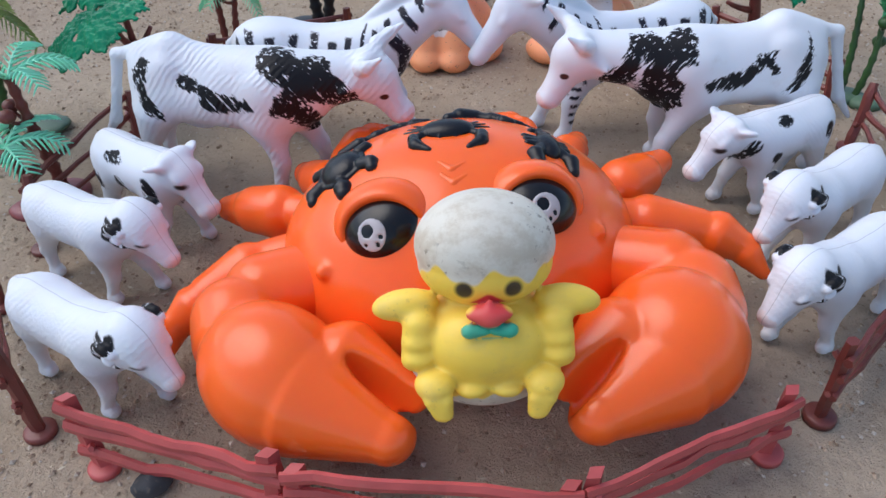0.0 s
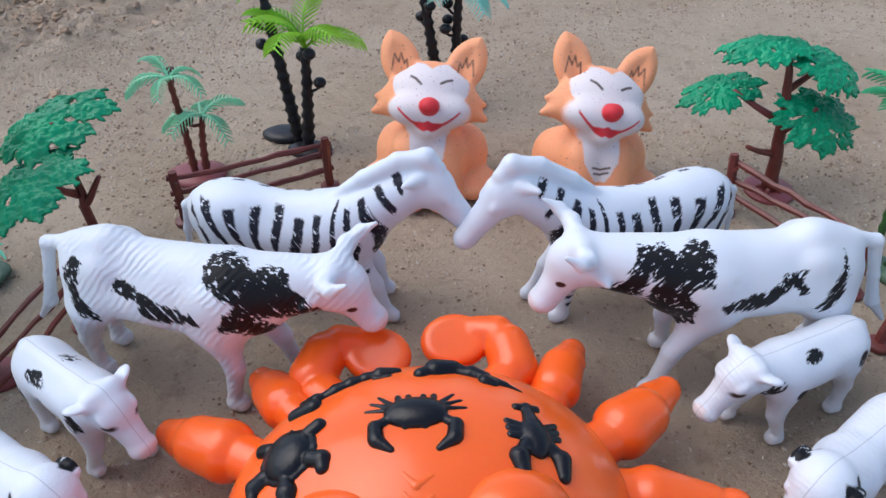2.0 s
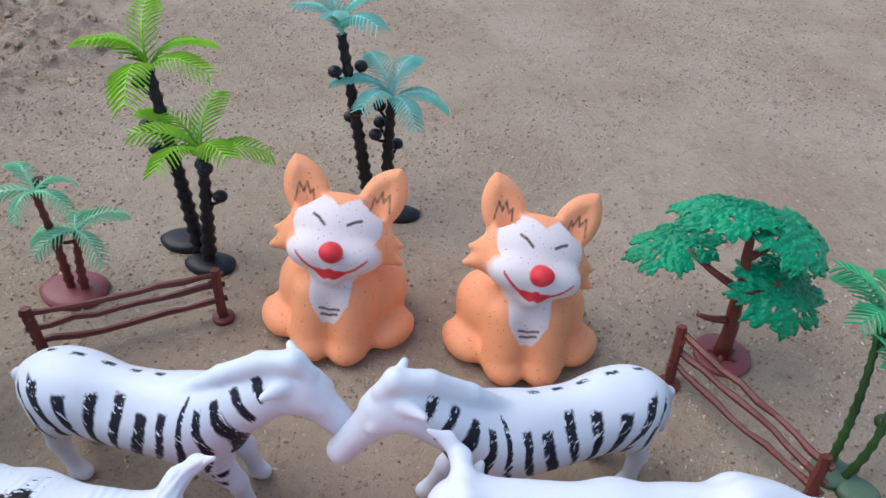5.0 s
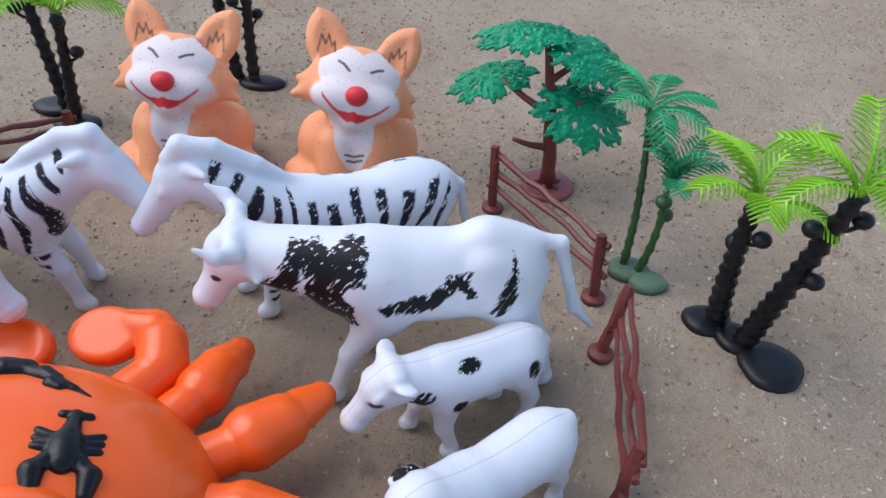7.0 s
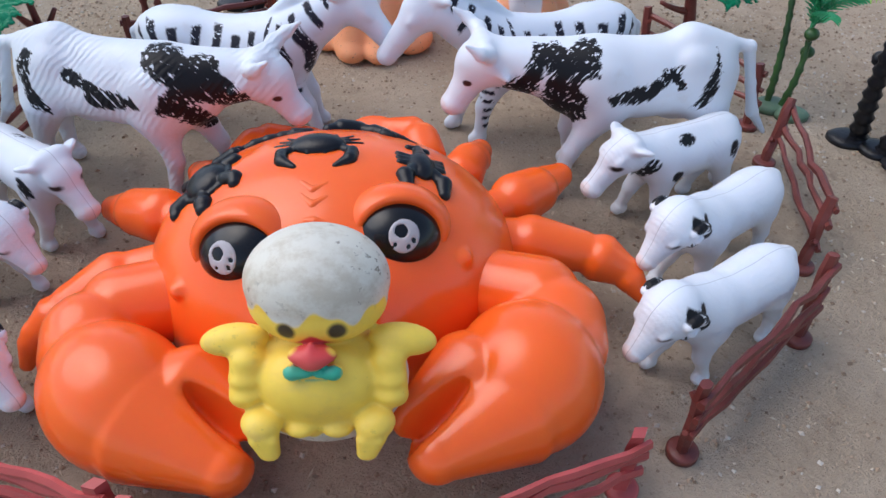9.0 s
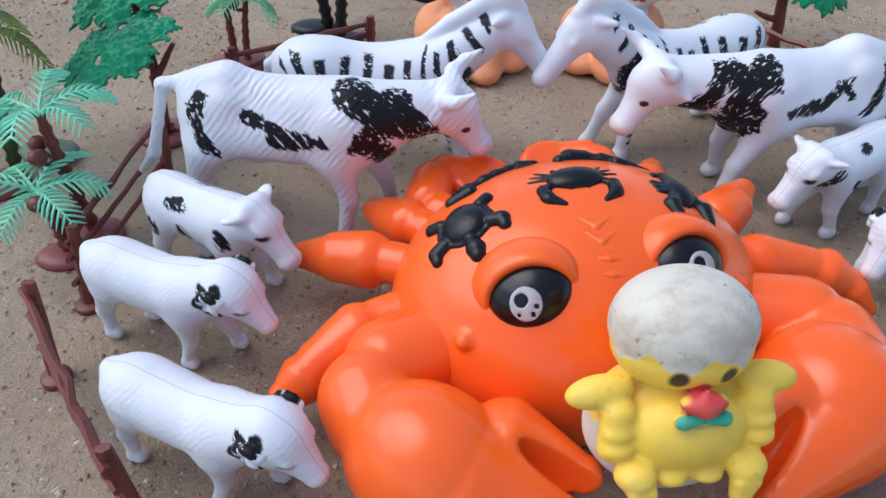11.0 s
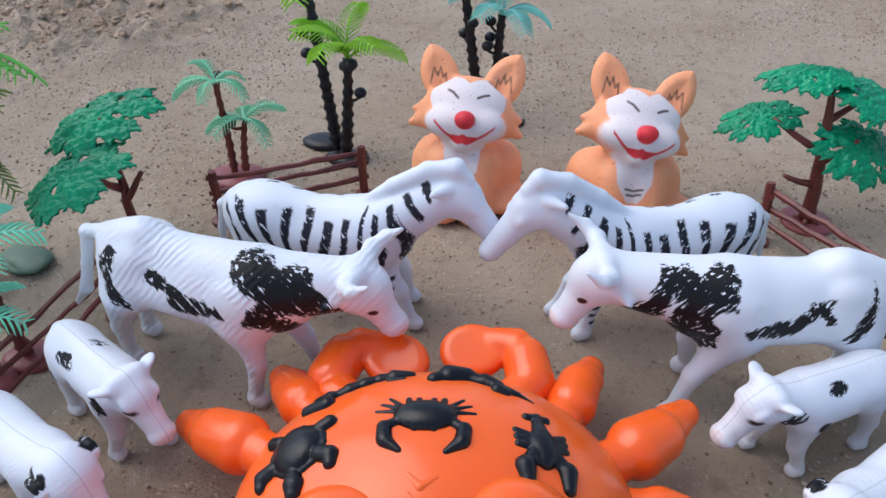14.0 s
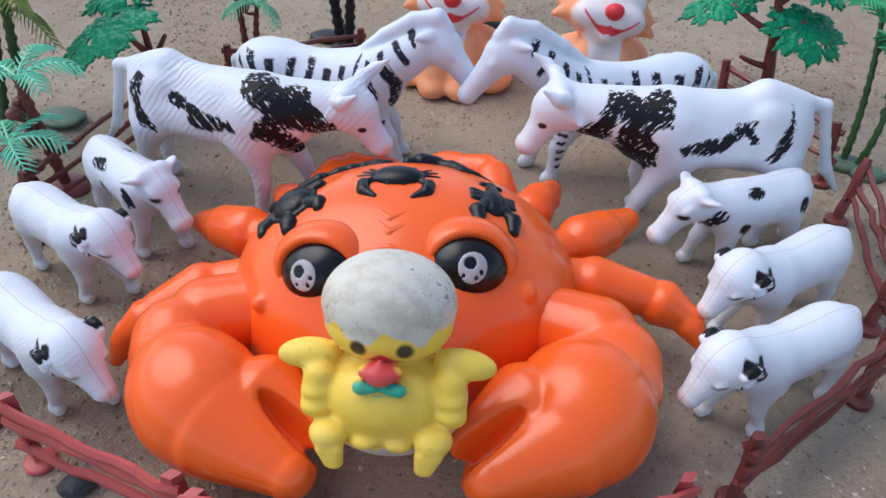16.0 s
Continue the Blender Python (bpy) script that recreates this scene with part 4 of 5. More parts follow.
for c, n, slant in (((-0.20, -0.44, 0.68), (-0.28, -0.53, 0.80), 9), ((0.375, -0.33, 0.71), (0.33, -0.36, 0.87), -9)):
    c, n = np.array(c), np.array(n) / np.linalg.norm(n)
    side = np.cross(np.array((0.168, -0.986, 0.0)), (0, 0, 1.0))
    side = side - n * (side @ n)
    side /= np.linalg.norm(side)
    up = np.cross(side, n) * (1 if np.cross(side, n)[1] > 0 else -1)
    tilt = math.tan(radians(slant))
    edge = up + side * tilt
    m = np.stack([side, up, n], 1)
    lid = [(ell_m(c - 0.07 * n + 0.040 * edge, (0.190, 0.155, 0.150), m), 0), (ell_m(c - 0.062 * edge + 0.05 * n, (0.160, 0.128, 0.17), m), -0.03)]
    crab_part("eyelid", lid, c - 0.26, c + 0.26, 0.010)
    eye = crab_part("eye", [(ell_m(c - 0.045 * n, (0.15, 0.13, 0.105), m), 0)], c - 0.22, c + 0.22, 0.011, M_EYEBLACK, "glossy black eye")
    pc = c - 0.052 * up + 0.012 * side
    disc = limb(pc - 0.2 * n, pc + 0.2 * n, 0.054, 0.054)
    hole = limb(pc - 0.2 * n + 0.012 * side + 0.012 * up, pc + 0.2 * n + 0.012 * side + 0.012 * up, 0.022, 0.022)
    dots = [limb(pc - 0.2 * n + a * side + b * up, pc + 0.2 * n + a * side + b * up, r, r) for a, b, r in ((-0.032, -0.016, 0.008), (-0.016, -0.036, 0.007), (0.03, -0.03, 0.006))]
    crab_part("pupil", [(ell_m(c - 0.045 * n, (0.1525, 0.1325, 0.1075), m), 0), (lambda p, f=disc: -f(p), -0.002), (hole, -0.002)] + [(f, -0.002) for f in dots], c - 0.2, c + 0.2, 0.006, M_PUPIL, "worn white painted pupil", eye)


# ---------------------------------------------------------------- the chick in its egg
def chick_mesh():
    """A chick sitting in a broken egg, leaning back; drawn upright facing -y, base at the origin."""
    P = [
        (ell((0, 0.02, 0.135), (0.192, 0.155, 0.190)), 0),
        (ell((0, 0.0, 0.400), (0.150, 0.140, 0.118)), 0.02),
        (ell((0, -0.075, 0.185), (0.130, 0.085, 0.115)), 0.012),
    ]
    for e in (-1, 1):
        P.append((ell((0.182 * e, -0.035, 0.290), (0.074, 0.042, 0.044), (0, 10 * e, 0)), 0.020))
        P.append((limb((0.150 * e, -0.070, 0.250), (0.160 * e, -0.085, 0.150), 0.038, 0.034), 0.020))
        for bx, by, bz in ((0.162, -0.098, 0.205), (0.160, -0.106, 0.160)):
            P.append((ell((bx * e * 0.96, by + 0.006, bz), (0.028, 0.026, 0.018)), 0.018))
        P.append((ell((0.122 * e, -0.125, 0.095), (0.044, 0.044, 0.040)), 0.016))
        P.append((limb((0.118 * e, -0.140, 0.085), (0.104 * e, -0.152, 0.018), 0.034, 0.022), 0.016))
        for o in (-0.016, 0.016):
            P.append((limb((0.114 * e + o, -0.160, 0.062), (0.106 * e + o * 0.5, -0.162, 0.020), 0.015, 0.011), 0.012))
        P.append((ell((0.040 * e, -0.120, 0.070), (0.034, 0.030, 0.022)), 0.012))
    P.append((ell((0, 0.005, 0.448), (0.156, 0.150, 0.148)), 0.003))
    beak = np.array((0.0, -0.140, 0.312))
    P.append((ell(beak, (0.050, 0.034, 0.026)), 0.004))
    P.append((limb(beak + (0, -0.012, -0.012), beak + (0, -0.008, 0.036), 0.024, 0.007), 0.014))
    for e in (-1, 1):
        P.append((limb((0.012 * e, -0.150, 0.266), (0.040 * e, -0.146, 0.266), 0.012, 0.022), 0.004))
    v, q = net(P, (-0.30, -0.25, -0.07), (0.30, 0.22, 0.64), 0.0065)
    x, y, z = v.T
    ang = np.arctan2(x, -y)
    cap = z - (0.408 + 0.020 * np.sin(ang * 6.5 + 0.7) + 0.008 * np.sin(ang * 15 + 1.0))
    d0 = ell((0, 0.02, 0.135), (0.192, 0.155, 0.190))(v)
    egg = np.minimum(0.006 - d0, 0.20 + 0.02 * np.sin(ang * 9) - z)
    egg = np.minimum(egg, np.maximum(y + 0.070 + 0.2 * np.clip(0.12 - z, 0, 1), 0.042 + 0.014 * np.sin(x * 95) - z))
    white = union(cap, egg)
    red = np.minimum(ell(beak + (0, -0.01, 0.006), (0.056, 0.075, 0.044))(v) * -1, 0.064 - 1.05 * np.abs(x) - (z - 0.302)) + np.where(y < -0.10, 0, -0.2)
    green = np.minimum(np.minimum(0.062 - np.abs(x), 0.024 - np.abs(z - 0.266)), np.where(y < -0.146, 0.02, -0.2))
    eye = union(*[np.where(y < 0, (1 - np.hypot((x - 0.052 * e) / 0.019, (z - 0.372) / 0.026)) * 0.02, -0.2) for e in (-1, 1)])
    return mesh_from("chick", v, q, M_CHICK, {"white": white, "red": red, "green": green, "eye": eye})


chick = new("toy_chick", chick_mesh())
chick.matrix_basis = pose(0.0190, -0.0925, 0.0405, -18, 0, 5) @ Matrix.Diagonal((1.36, 1.2, 1.1, 1))
tagged(chick, "grubby yellow vinyl toy chick hatching from a white egg", "toy chick")

# black sea creatures set into the shell, and the small raised marks between the eyes
SH_C, SH_R, SH_M = np.array((0.067, -0.10, 0.28)), np.array((0.73, 0.60, 0.53)), rot3(0, 0, 9.7)


def on_shell(x, y, lift=0.0):
    """The place on the shell above plan position x, y."""
    q = np.array((x, y, 0.0)) - (SH_C[0], SH_C[1], 0)
    q = SH_M.T @ q
    k = 1 - (q[0] / SH_R[0]) ** 2 - (q[1] / SH_R[1]) ** 2
    q[2] = SH_R[2] * math.sqrt(max(k, 0.02))
    n = q / SH_R**2
    n /= np.linalg.norm(n)
    return SH_C + SH_M @ (q + lift * n)


def inlay(name, x, y, yaw, blobs, label, domes=()):
    """A low relief of rods (x0, y0, x1, y1, r0, r1) laid over the shell round x, y."""
    c, s = math.cos(radians(yaw)), math.sin(radians(yaw))

    def at(u, w):
        return on_shell(x + c * u - s * w, y + s * u + c * w, -0.003)

    P, pts = [], []
    n = (SH_M @ ((SH_M.T @ (on_shell(x, y) - SH_C)) / SH_R**2))
    n /= np.linalg.norm(n)
    ux = np.array((c, s, 0.0)) - n * (np.array((c, s, 0.0)) @ n)
    ux /= np.linalg.norm(ux)
    frame_m = np.stack([ux, np.cross(n, ux), n], 1)
    for u0, w0, ru, rw, rn in domes:
        p = at(u0, w0)
        P.append((ell_m(p, (ru, rw, rn * 0.85), frame_m), 0.006))
        pts += [p - 0.04, p + 0.04]
    for u0, w0, u1, w1, r0, r1 in blobs:
        a, b = at(u0, w0), at(u1, w1)
        P.append((limb(a, b, r0, r1), 0.004))
        pts += [a, b]
    lo, hi = bounds(pts, 0.09)
    crab_part(name, P, lo, hi, 0.0065, M_BLACK, label)


def crab_blobs():
    out = []
    for e in (-1, 1):
        for dx, dy in ((0.165, 0.03), (0.15, 0.065), (0.125, 0.095)):
            out.append((e * 0.07, 0.015 + dy * 0.25, e * dx, dy, 0.014, 0.007))
        out += [(e * 0.085, -0.015, e * 0.13, -0.045, 0.018, 0.020), (e * 0.13, -0.045, e * 0.125, -0.09, 0.026, 0.028), (e * 0.12, -0.10, e * 0.075, -0.135, 0.026, 0.012)]
        out += [(e * 0.02, 0.06, e * 0.025, 0.085, 0.016, 0.012), (e * 0.055, 0.055, e * 0.06, 0.085, 0.016, 0.012), (e * 0.03, -0.045, e * 0.032, -0.052, 0.014, 0.012)]
    return out


def turtle_blobs():
    out = [(0, -0.09, 0.005, -0.135, 0.026, 0.036), (0.005, -0.135, 0.006, -0.16, 0.038, 0.030), (0, 0.09, 0, 0.115, 0.014, 0.008)]
    out += [(0.086 * math.cos(a), 0.090 * math.sin(a), 0.088 * math.cos(a + 0.35), 0.092 * math.sin(a + 0.35), 0.014, 0.014) for a in (k * 0.393 for k in range(16))]
    for e in (-1, 1):
        out += [(e * 0.08, -0.045, e * 0.115, -0.06, 0.030, 0.032), (e * 0.115, -0.06, e * 0.118, -0.09, 0.032, 0.024), (e * 0.07, 0.065, e * 0.10, 0.085, 0.028, 0.028), (e * 0.02, -0.05, e * 0.02, 0.05, 0.012, 0.012)]
    return out


def lobster_blobs():
    out = [(0, 0.095, 0, 0.05, 0.024, 0.034), (-0.035, 0.13, 0.035, 0.13, 0.016, 0.016), (0, 0.13, 0, 0.09, 0.022, 0.022)]
    for e in (-1, 1):
        out += [(e * 0.035, -0.03, e * 0.07, -0.075, 0.026, 0.028), (e * 0.07, -0.075, e * 0.066, -0.13, 0.036, 0.024)]
        out += [(e * 0.02, 0.015 * k, e * 0.082, 0.005 + 0.028 * k, 0.020, 0.013) for k in range(3)]
    return out


inlay("crab_inlay", 0.02, 0.0, 6, crab_blobs(), "raised black crab figure", [(0, 0.005, 0.105, 0.066, 0.048)])
inlay("turtle_inlay", -0.385, -0.12, 10, turtle_blobs(), "raised black turtle figure", [(0, 0, 0.090, 0.094, 0.060)])
inlay("lobster_inlay", 0.41, -0.02, 13, lobster_blobs(), "raised black lobster figure", [(0, 0.0, 0.052, 0.080, 0.045)])
inlay("shrimp_inlay", 0.0, 0.0, 0, [(-0.42, 0.085, -0.35, 0.10, 0.026, 0.032), (-0.40, 0.145, -0.35, 0.145, 0.022, 0.030), (-0.35, 0.145, -0.29, 0.185, 0.020, 0.024), (-0.29, 0.185, -0.25, 0.21, 0.028, 0.024), (-0.24, 0.215, -0.20, 0.235, 0.028, 0.022), (-0.19, 0.24, -0.15, 0.255, 0.026, 0.022), (-0.14, 0.262, -0.08, 0.275, 0.030, 0.018), (-0.15, 0.225, -0.10, 0.235, 0.014, 0.010)], "raised black shrimp figure")
inlay("fish_inlay", 0.0, 0.0, 0, [(0.01, 0.235, 0.06, 0.27, 0.026, 0.034), (0.06, 0.27, 0.12, 0.285, 0.046, 0.040), (0.12, 0.285, 0.18, 0.265, 0.036, 0.026), (0.19, 0.27, 0.24, 0.25, 0.034, 0.026), (0.24, 0.225, 0.27, 0.215, 0.026, 0.020), (0.26, 0.235, 0.31, 0.225, 0.022, 0.016), (0.31, 0.225, 0.37, 0.205, 0.014, 0.006)], "raised black fish figure")


def shell_marks():
    for k, (yy, w) in enumerate(((-0.235, 0.045), (-0.295, 0.045), (-0.39, 0.035), (-0.44, 0.035))):
        a, b, c = on_shell(0.06 - w + 0.17 * (-yy - 0.3), yy + 0.018, -0.012), on_shell(0.06 + 0.17 * (-yy - 0.3), yy - (0.018 if k < 2 else -0.018), -0.012), on_shell(0.06 + w + 0.17 * (-yy - 0.3), yy + 0.018, -0.012)
        P = [(limb(a, b, 0.014, 0.018), 0), (limb(b, c, 0.018, 0.014), 0.006)]
        lo, hi = bounds((a, b, c), 0.04)
        crab_part("raised_mark", P, lo, hi, 0.007)


shell_marks()


# ---------------------------------------------------------------- fences
def fence(p0, p1, mat, height, seed, label, lean0=(0, 0), lean1=(0, 0), foot=0.06, flat=False):
    """A moulded rail fence between two posts on round feet."""
    rng = random.Random(seed)
    a, b = Vector((*p0, 0)) * U, Vector((*p1, 0)) * U
    h = height * U
    root = empty("toy_fence", Matrix.Translation((a + b) / 2), label, "toy fence", "toy fences")
    o = (a + b) / 2
    d = (b - a).normalized()
    tops = []
    for p, lean in ((a, lean0), (b, lean1)):
        top = p + Vector((lean[0] * U, lean[1] * U, h))
        tops.append(top)
        bm = bmesh.new()
        pts = curve_pts(p - o, top - o, 5, wob=0.0004, rng=rng)
        tube(bm, pts, [0.0026, 0.0030, 0.0027, 0.0029, 0.0030, 0.0026] if not flat else 0.0038, 6 if not flat else 4, 0.8 if not flat else 0.6)
        post = part("post", from_bm("post", bm, mat, False), root)
        for k in (0.35, 0.72):  # broken twig stubs
            bm = bmesh.new()
            s = (p - o).lerp(top - o, k)
            q = s + Vector((rng.uniform(-1, 1), rng.uniform(-1, 1), 0.6)).normalized() * 0.005
            tube(bm, [s, q], [0.0018, 0.0012], 5)
            part("stub", from_bm("stub", bm, mat, False), post)
        bm = bmesh.new()
        f = foot * U
        tube(bm, [p - o - Vector((0, 0, 0.001)), p - o + Vector((0, 0, 0.0016)), p - o + Vector((0, 0, 0.0022))], [f, f, f * 0.85], 20)
        part("foot", from_bm("foot", bm, mat), root)
    for k in range(3):
        t = 0.34 + 0.27 * k
        over = 0.004
        s, e = a.lerp(tops[0], t) - o - d * over, b.lerp(tops[1], t) - o + d * over
        side = d.cross(Vector((0, 0, 1))) * 0.0022
        s += side + Vector((0, 0, rng.uniform(-0.002, 0.002)))
        e += side + Vector((0, 0, rng.uniform(-0.002, 0.002)))
        bm = bmesh.new()
        pts = curve_pts(s, e, 9, bend=(0, 0, rng.uniform(-0.0025, 0.0015)), wob=0.0010, rng=rng)
        r = [0.0017 * rng.uniform(0.85, 1.25) for _ in pts]
        if flat:
            r = [0.0026 * rng.uniform(0.93, 1.07) for _ in pts]
        tube(bm, pts, r, 6, 0.55 if flat else 0.85)
        part("rail", from_bm("rail", bm, mat, False), root)
    return root


DARKLABEL = "dark brown plastic toy rail fence on round feet"
REDLABEL = "red-brown plastic toy plank fence standing on the earth"
fence((-1.17, -1.02), (-0.49, -1.16), M_FENCE_RED, 0.33, 1, REDLABEL, (-0.06, 0.05), flat=True)
fence((-0.40, -1.20), (0.45, -1.22), M_FENCE_RED, 0.31, 2, REDLABEL, flat=True)
fence((0.52, -1.20), (1.19, -0.86), M_FENCE_RED, 0.35, 3, REDLABEL, flat=True)
fence((1.43, -0.69), (2.01, -0.09), M_FENCE_DARK, 0.43, 4, DARKLABEL, (-0.02, -0.02), (0.02, 0.06))
fence((2.15, 0.36), (2.18, 1.19), M_FENCE_DARK, 0.34, 5, DARKLABEL, (0.06, 0.1), (0.08, 0.12))
fence((2.17, 1.56), (1.64, 2.22), M_FENCE_DARK, 0.38, 6, DARKLABEL, (-0.02, 0.04), (-0.02, 0.06))
fence((-0.79, 2.30), (-1.58, 1.88), M_FENCE_DARK, 0.36, 7, DARKLABEL)
fence((-1.81, 1.01), (-1.98, 0.18), M_FENCE_DARK, 0.37, 8, DARKLABEL, (0, 0.1), (0.0, 0.1))
fence((-1.99, -0.22), (-1.48, -0.88), M_FENCE_DARK, 0.44, 9, DARKLABEL, (0, 0.1), (-0.04, 0.04))


# ---------------------------------------------------------------- toy palms
def frond_mesh(name, length, mat, leaf=0.20, n=14, droop=0.55, thick=0.0008):
    """A feather leaf along +x that rises and arches over; stout comb-like leaflets on both sides of a rib."""
    bm = bmesh.new()

    def spine(t):
        return Vector((length * (t - 0.12 * t * t), 0, length * (0.62 * t - (0.50 + droop * 0.6) * t * t)))

    tube(bm, [spine(i / 8) for i in range(9)], [0.0011 - 0.0007 * i / 8 for i in range(9)], 6)
    for i in range(n):
        t = 0.10 + 0.88 * i / (n - 1)
        p, d = spine(t), (spine(t + 0.02) - spine(t - 0.02)).normalized()
        nrm = Vector((0, 1, 0)).cross(d)
        nrm = nrm if nrm.z > 0 else -nrm
        L = length * leaf * (0.35 + 0.85 * math.sin(math.pi * (0.12 + 0.74 * t)))
        wd = length * 0.27 / n * 0.78
        for e in (-1, 1):
            out = (d * 0.70 + Vector((0, e, 0)) * 0.80 - nrm * 0.12).normalized()
            tip = p + out * L - nrm * (L * 0.16)
            mid = p + out * L * 0.55
            side = d * wd
            up = nrm * thick
            ring = (p - side * 0.8, p + side * 0.8, mid + side * 0.8, tip + side * 0.25, tip - side * 0.25, mid - side * 0.8)
            top = [bm.verts.new(q + up) for q in ring]
            bot = [bm.verts.new(q) for q in ring]
            bm.faces.new(top)
            bm.faces.new(bot[::-1])
            for k in range(6):
                bm.faces.new((top[k], bot[k], bot[(k + 1) % 6], top[(k + 1) % 6]))
    bmesh.ops.recalc_face_normals(bm, faces=bm.faces)
    return from_bm(name, bm, mat, False)


def ringed_trunk(bm, pts, r0, r1, rings):
    """A trunk with raised rings, thicker at the foot."""
    path, rad = [], []
    n = len(pts) - 1
    for i in range(rings * 3 + 1):
        t = i / (rings * 3)
        k = min(int(t * n), n - 1)
        path.append(Vector(pts[k]).lerp(Vector(pts[k + 1]), t * n - k))
        rad.append((r0 + (r1 - r0) * t) * (1.28 if i % 3 == 0 else 0.95))
    tube(bm, path, rad, 10)


def palm(x, y, stems, base, trunk_mat, leaf_mat, base_mat, label, seed, nuts=0, fronds=6, leaf_len=0.36, droop=0.5, trunk_r=0.0034, low_mat=None, pitch=(-58, 2), leaf=0.25, comb=13):
    """stems: (foot x, foot y, top x, top y, top z) in decimetres; base: lobes (x, y, rx, ry)."""
    rng = random.Random(seed)
    root = empty("toy_palm_tree", pose(x * U, y * U, 0), label, "toy tree", "toy trees")
    o = Vector((x, y, 0))
    bm = bmesh.new()
    for bx, by, rx, ry in base:
        verts = []
        for zz, k in ((-0.01, 1.0), (0.018, 1.0), (0.034, 0.82), (0.04, 0.5)):
            verts.append([bm.verts.new(((bx - x + rx * k * math.cos(a) * (1 + 0.06 * math.sin(3 * a + seed))) * U, (by - y + ry * k * math.sin(a)) * U, zz * U)) for a in (2 * math.pi * i / 24 for i in range(24))])
        for r0, r1 in zip(verts, verts[1:]):
            for i in range(24):
                bm.faces.new((r0[i], r0[(i + 1) % 24], r1[(i + 1) % 24], r1[i]))
        bm.faces.new(verts[-1])
        bm.faces.new(verts[0][::-1])
    part("base", from_bm("base", bm, base_mat), root)
    leaves = [frond_mesh("frond", leaf_len * U, m, leaf=leaf, droop=droop, n=comb) for m in (leaf_mat, low_mat or leaf_mat)]
    for n, (fx, fy, tx, ty, tz) in enumerate(stems):
        me = leaves[min(n, 1)]
        a, b = (Vector((fx, fy, 0.02)) - o) * U, (Vector((tx, ty, tz)) - o) * U
        bend = Vector((rng.uniform(-0.002, 0.002), rng.uniform(-0.002, 0.002), 0))
        pts = curve_pts(a, b, 6, bend=bend)
        bm = bmesh.new()
        ringed_trunk(bm, pts, trunk_r * 1.2, trunk_r * 0.8, max(6, int(tz * 14)))
        trunk = part("trunk", from_bm("trunk", bm, trunk_mat), root)
        for k in range(nuts):
            t = rng.uniform(0.45, 0.9)
            s = a.lerp(b, t) + bend * 4 * t * (1 - t)
            ang = rng.uniform(0, 6.28)
            q = s + Vector((math.cos(ang) * 0.009, math.sin(ang) * 0.009, 0.004))
            bm = bmesh.new()
            tube(bm, [s, s.lerp(q, 0.6) - Vector((0, 0, 0.001)), q], [0.0013, 0.001, 0.001], 6)
            ret = bmesh.ops.create_uvsphere(bm, u_segments=12, v_segments=8, radius=0.0042)
            for v in ret["verts"]:
                v.co = Vector((v.co.x, v.co.y, v.co.z * 0.85)) + q + Vector((0, 0, 0.003))
            part("coconut_twig", from_bm("coconut_twig", bm, trunk_mat), trunk)
        off = rng.uniform(0, 360)
        for k in range(fronds):
            m = pose(*b, rng.uniform(-14, 14), rng.uniform(*pitch), off + 360 * k / fronds + rng.uniform(-10, 10))
            s = rng.uniform(0.85, 1.1)
            part("frond", me, root, m @ Matrix.Diagonal((s, s, s, 1)))
    return root


palm(-1.10, 2.78, [(-1.10, 2.80, -1.255, 2.94, 1.12), (-1.02, 2.72, -0.978, 2.79, 0.70)], [(-1.22, 2.88, 0.15, 0.11), (-1.0, 2.70, 0.15, 0.10)], M_PALMBLACK, M_LIME, M_PALMBLACK, "lime green toy palm pair on black trunks with coconuts", 11, 3, leaf_len=0.44)
palm(-0.10, 3.40, [(-0.18, 3.42, -0.36, 3.52, 1.15), (-0.06, 3.40, -0.06, 3.50, 0.77)], [(0.0, 3.38, 0.16, 0.09), (-0.38, 3.42, 0.12, 0.08)], M_PALMBLACK, M_TEAL, M_PALMBLACK, "pale teal toy palm pair on black trunks with coconuts", 12, 4, leaf_len=0.38)
palm(2.84, 1.36, [(2.76, 1.45, 2.68, 1.36, 0.78), (2.86, 1.32, 2.95, 1.17, 1.03)], [(2.72, 1.46, 0.12, 0.10), (2.84, 1.36, 0.10, 0.10), (2.97, 1.20, 0.15, 0.15)], M_PALMBLACK, M_LIME, M_PALMBLACK, "lime green toy palm pair leaning on black trunks", 13, 3, fronds=6, leaf_len=0.43, droop=0.36, trunk_r=0.0040, pitch=(-72, -6))
palm(-2.70, 1.10, [(-2.64, 1.16, -2.48, 1.24, 1.20), (-2.72, 1.04, -2.68, 1.26, 0.72)], [(-2.71, 1.05, 0.17, 0.14)], M_TRUNKGREEN, M_PALMGREEN, M_BROWN, "green and brown toy palm pair on a brown base", 14, 0, fronds=11, leaf_len=0.46, droop=0.8, trunk_r=0.0027, low_mat=M_OLIVE, leaf=0.22, comb=15)
palm(2.39, 1.78, [(2.34, 1.80, 2.33, 2.02, 0.80), (2.41, 1.76, 2.47, 1.86, 0.48)], [(2.37, 1.79, 0.11, 0.09), (2.46, 1.70, 0.10, 0.08)], M_TRUNKGREEN, M_GREEN, M_GREENSTONE, "mid green toy palm with a bent side stem", 15, 2, fronds=7, leaf_len=0.36, droop=0.36, trunk_r=0.0018, leaf=0.24, pitch=(-74, -6), comb=11)
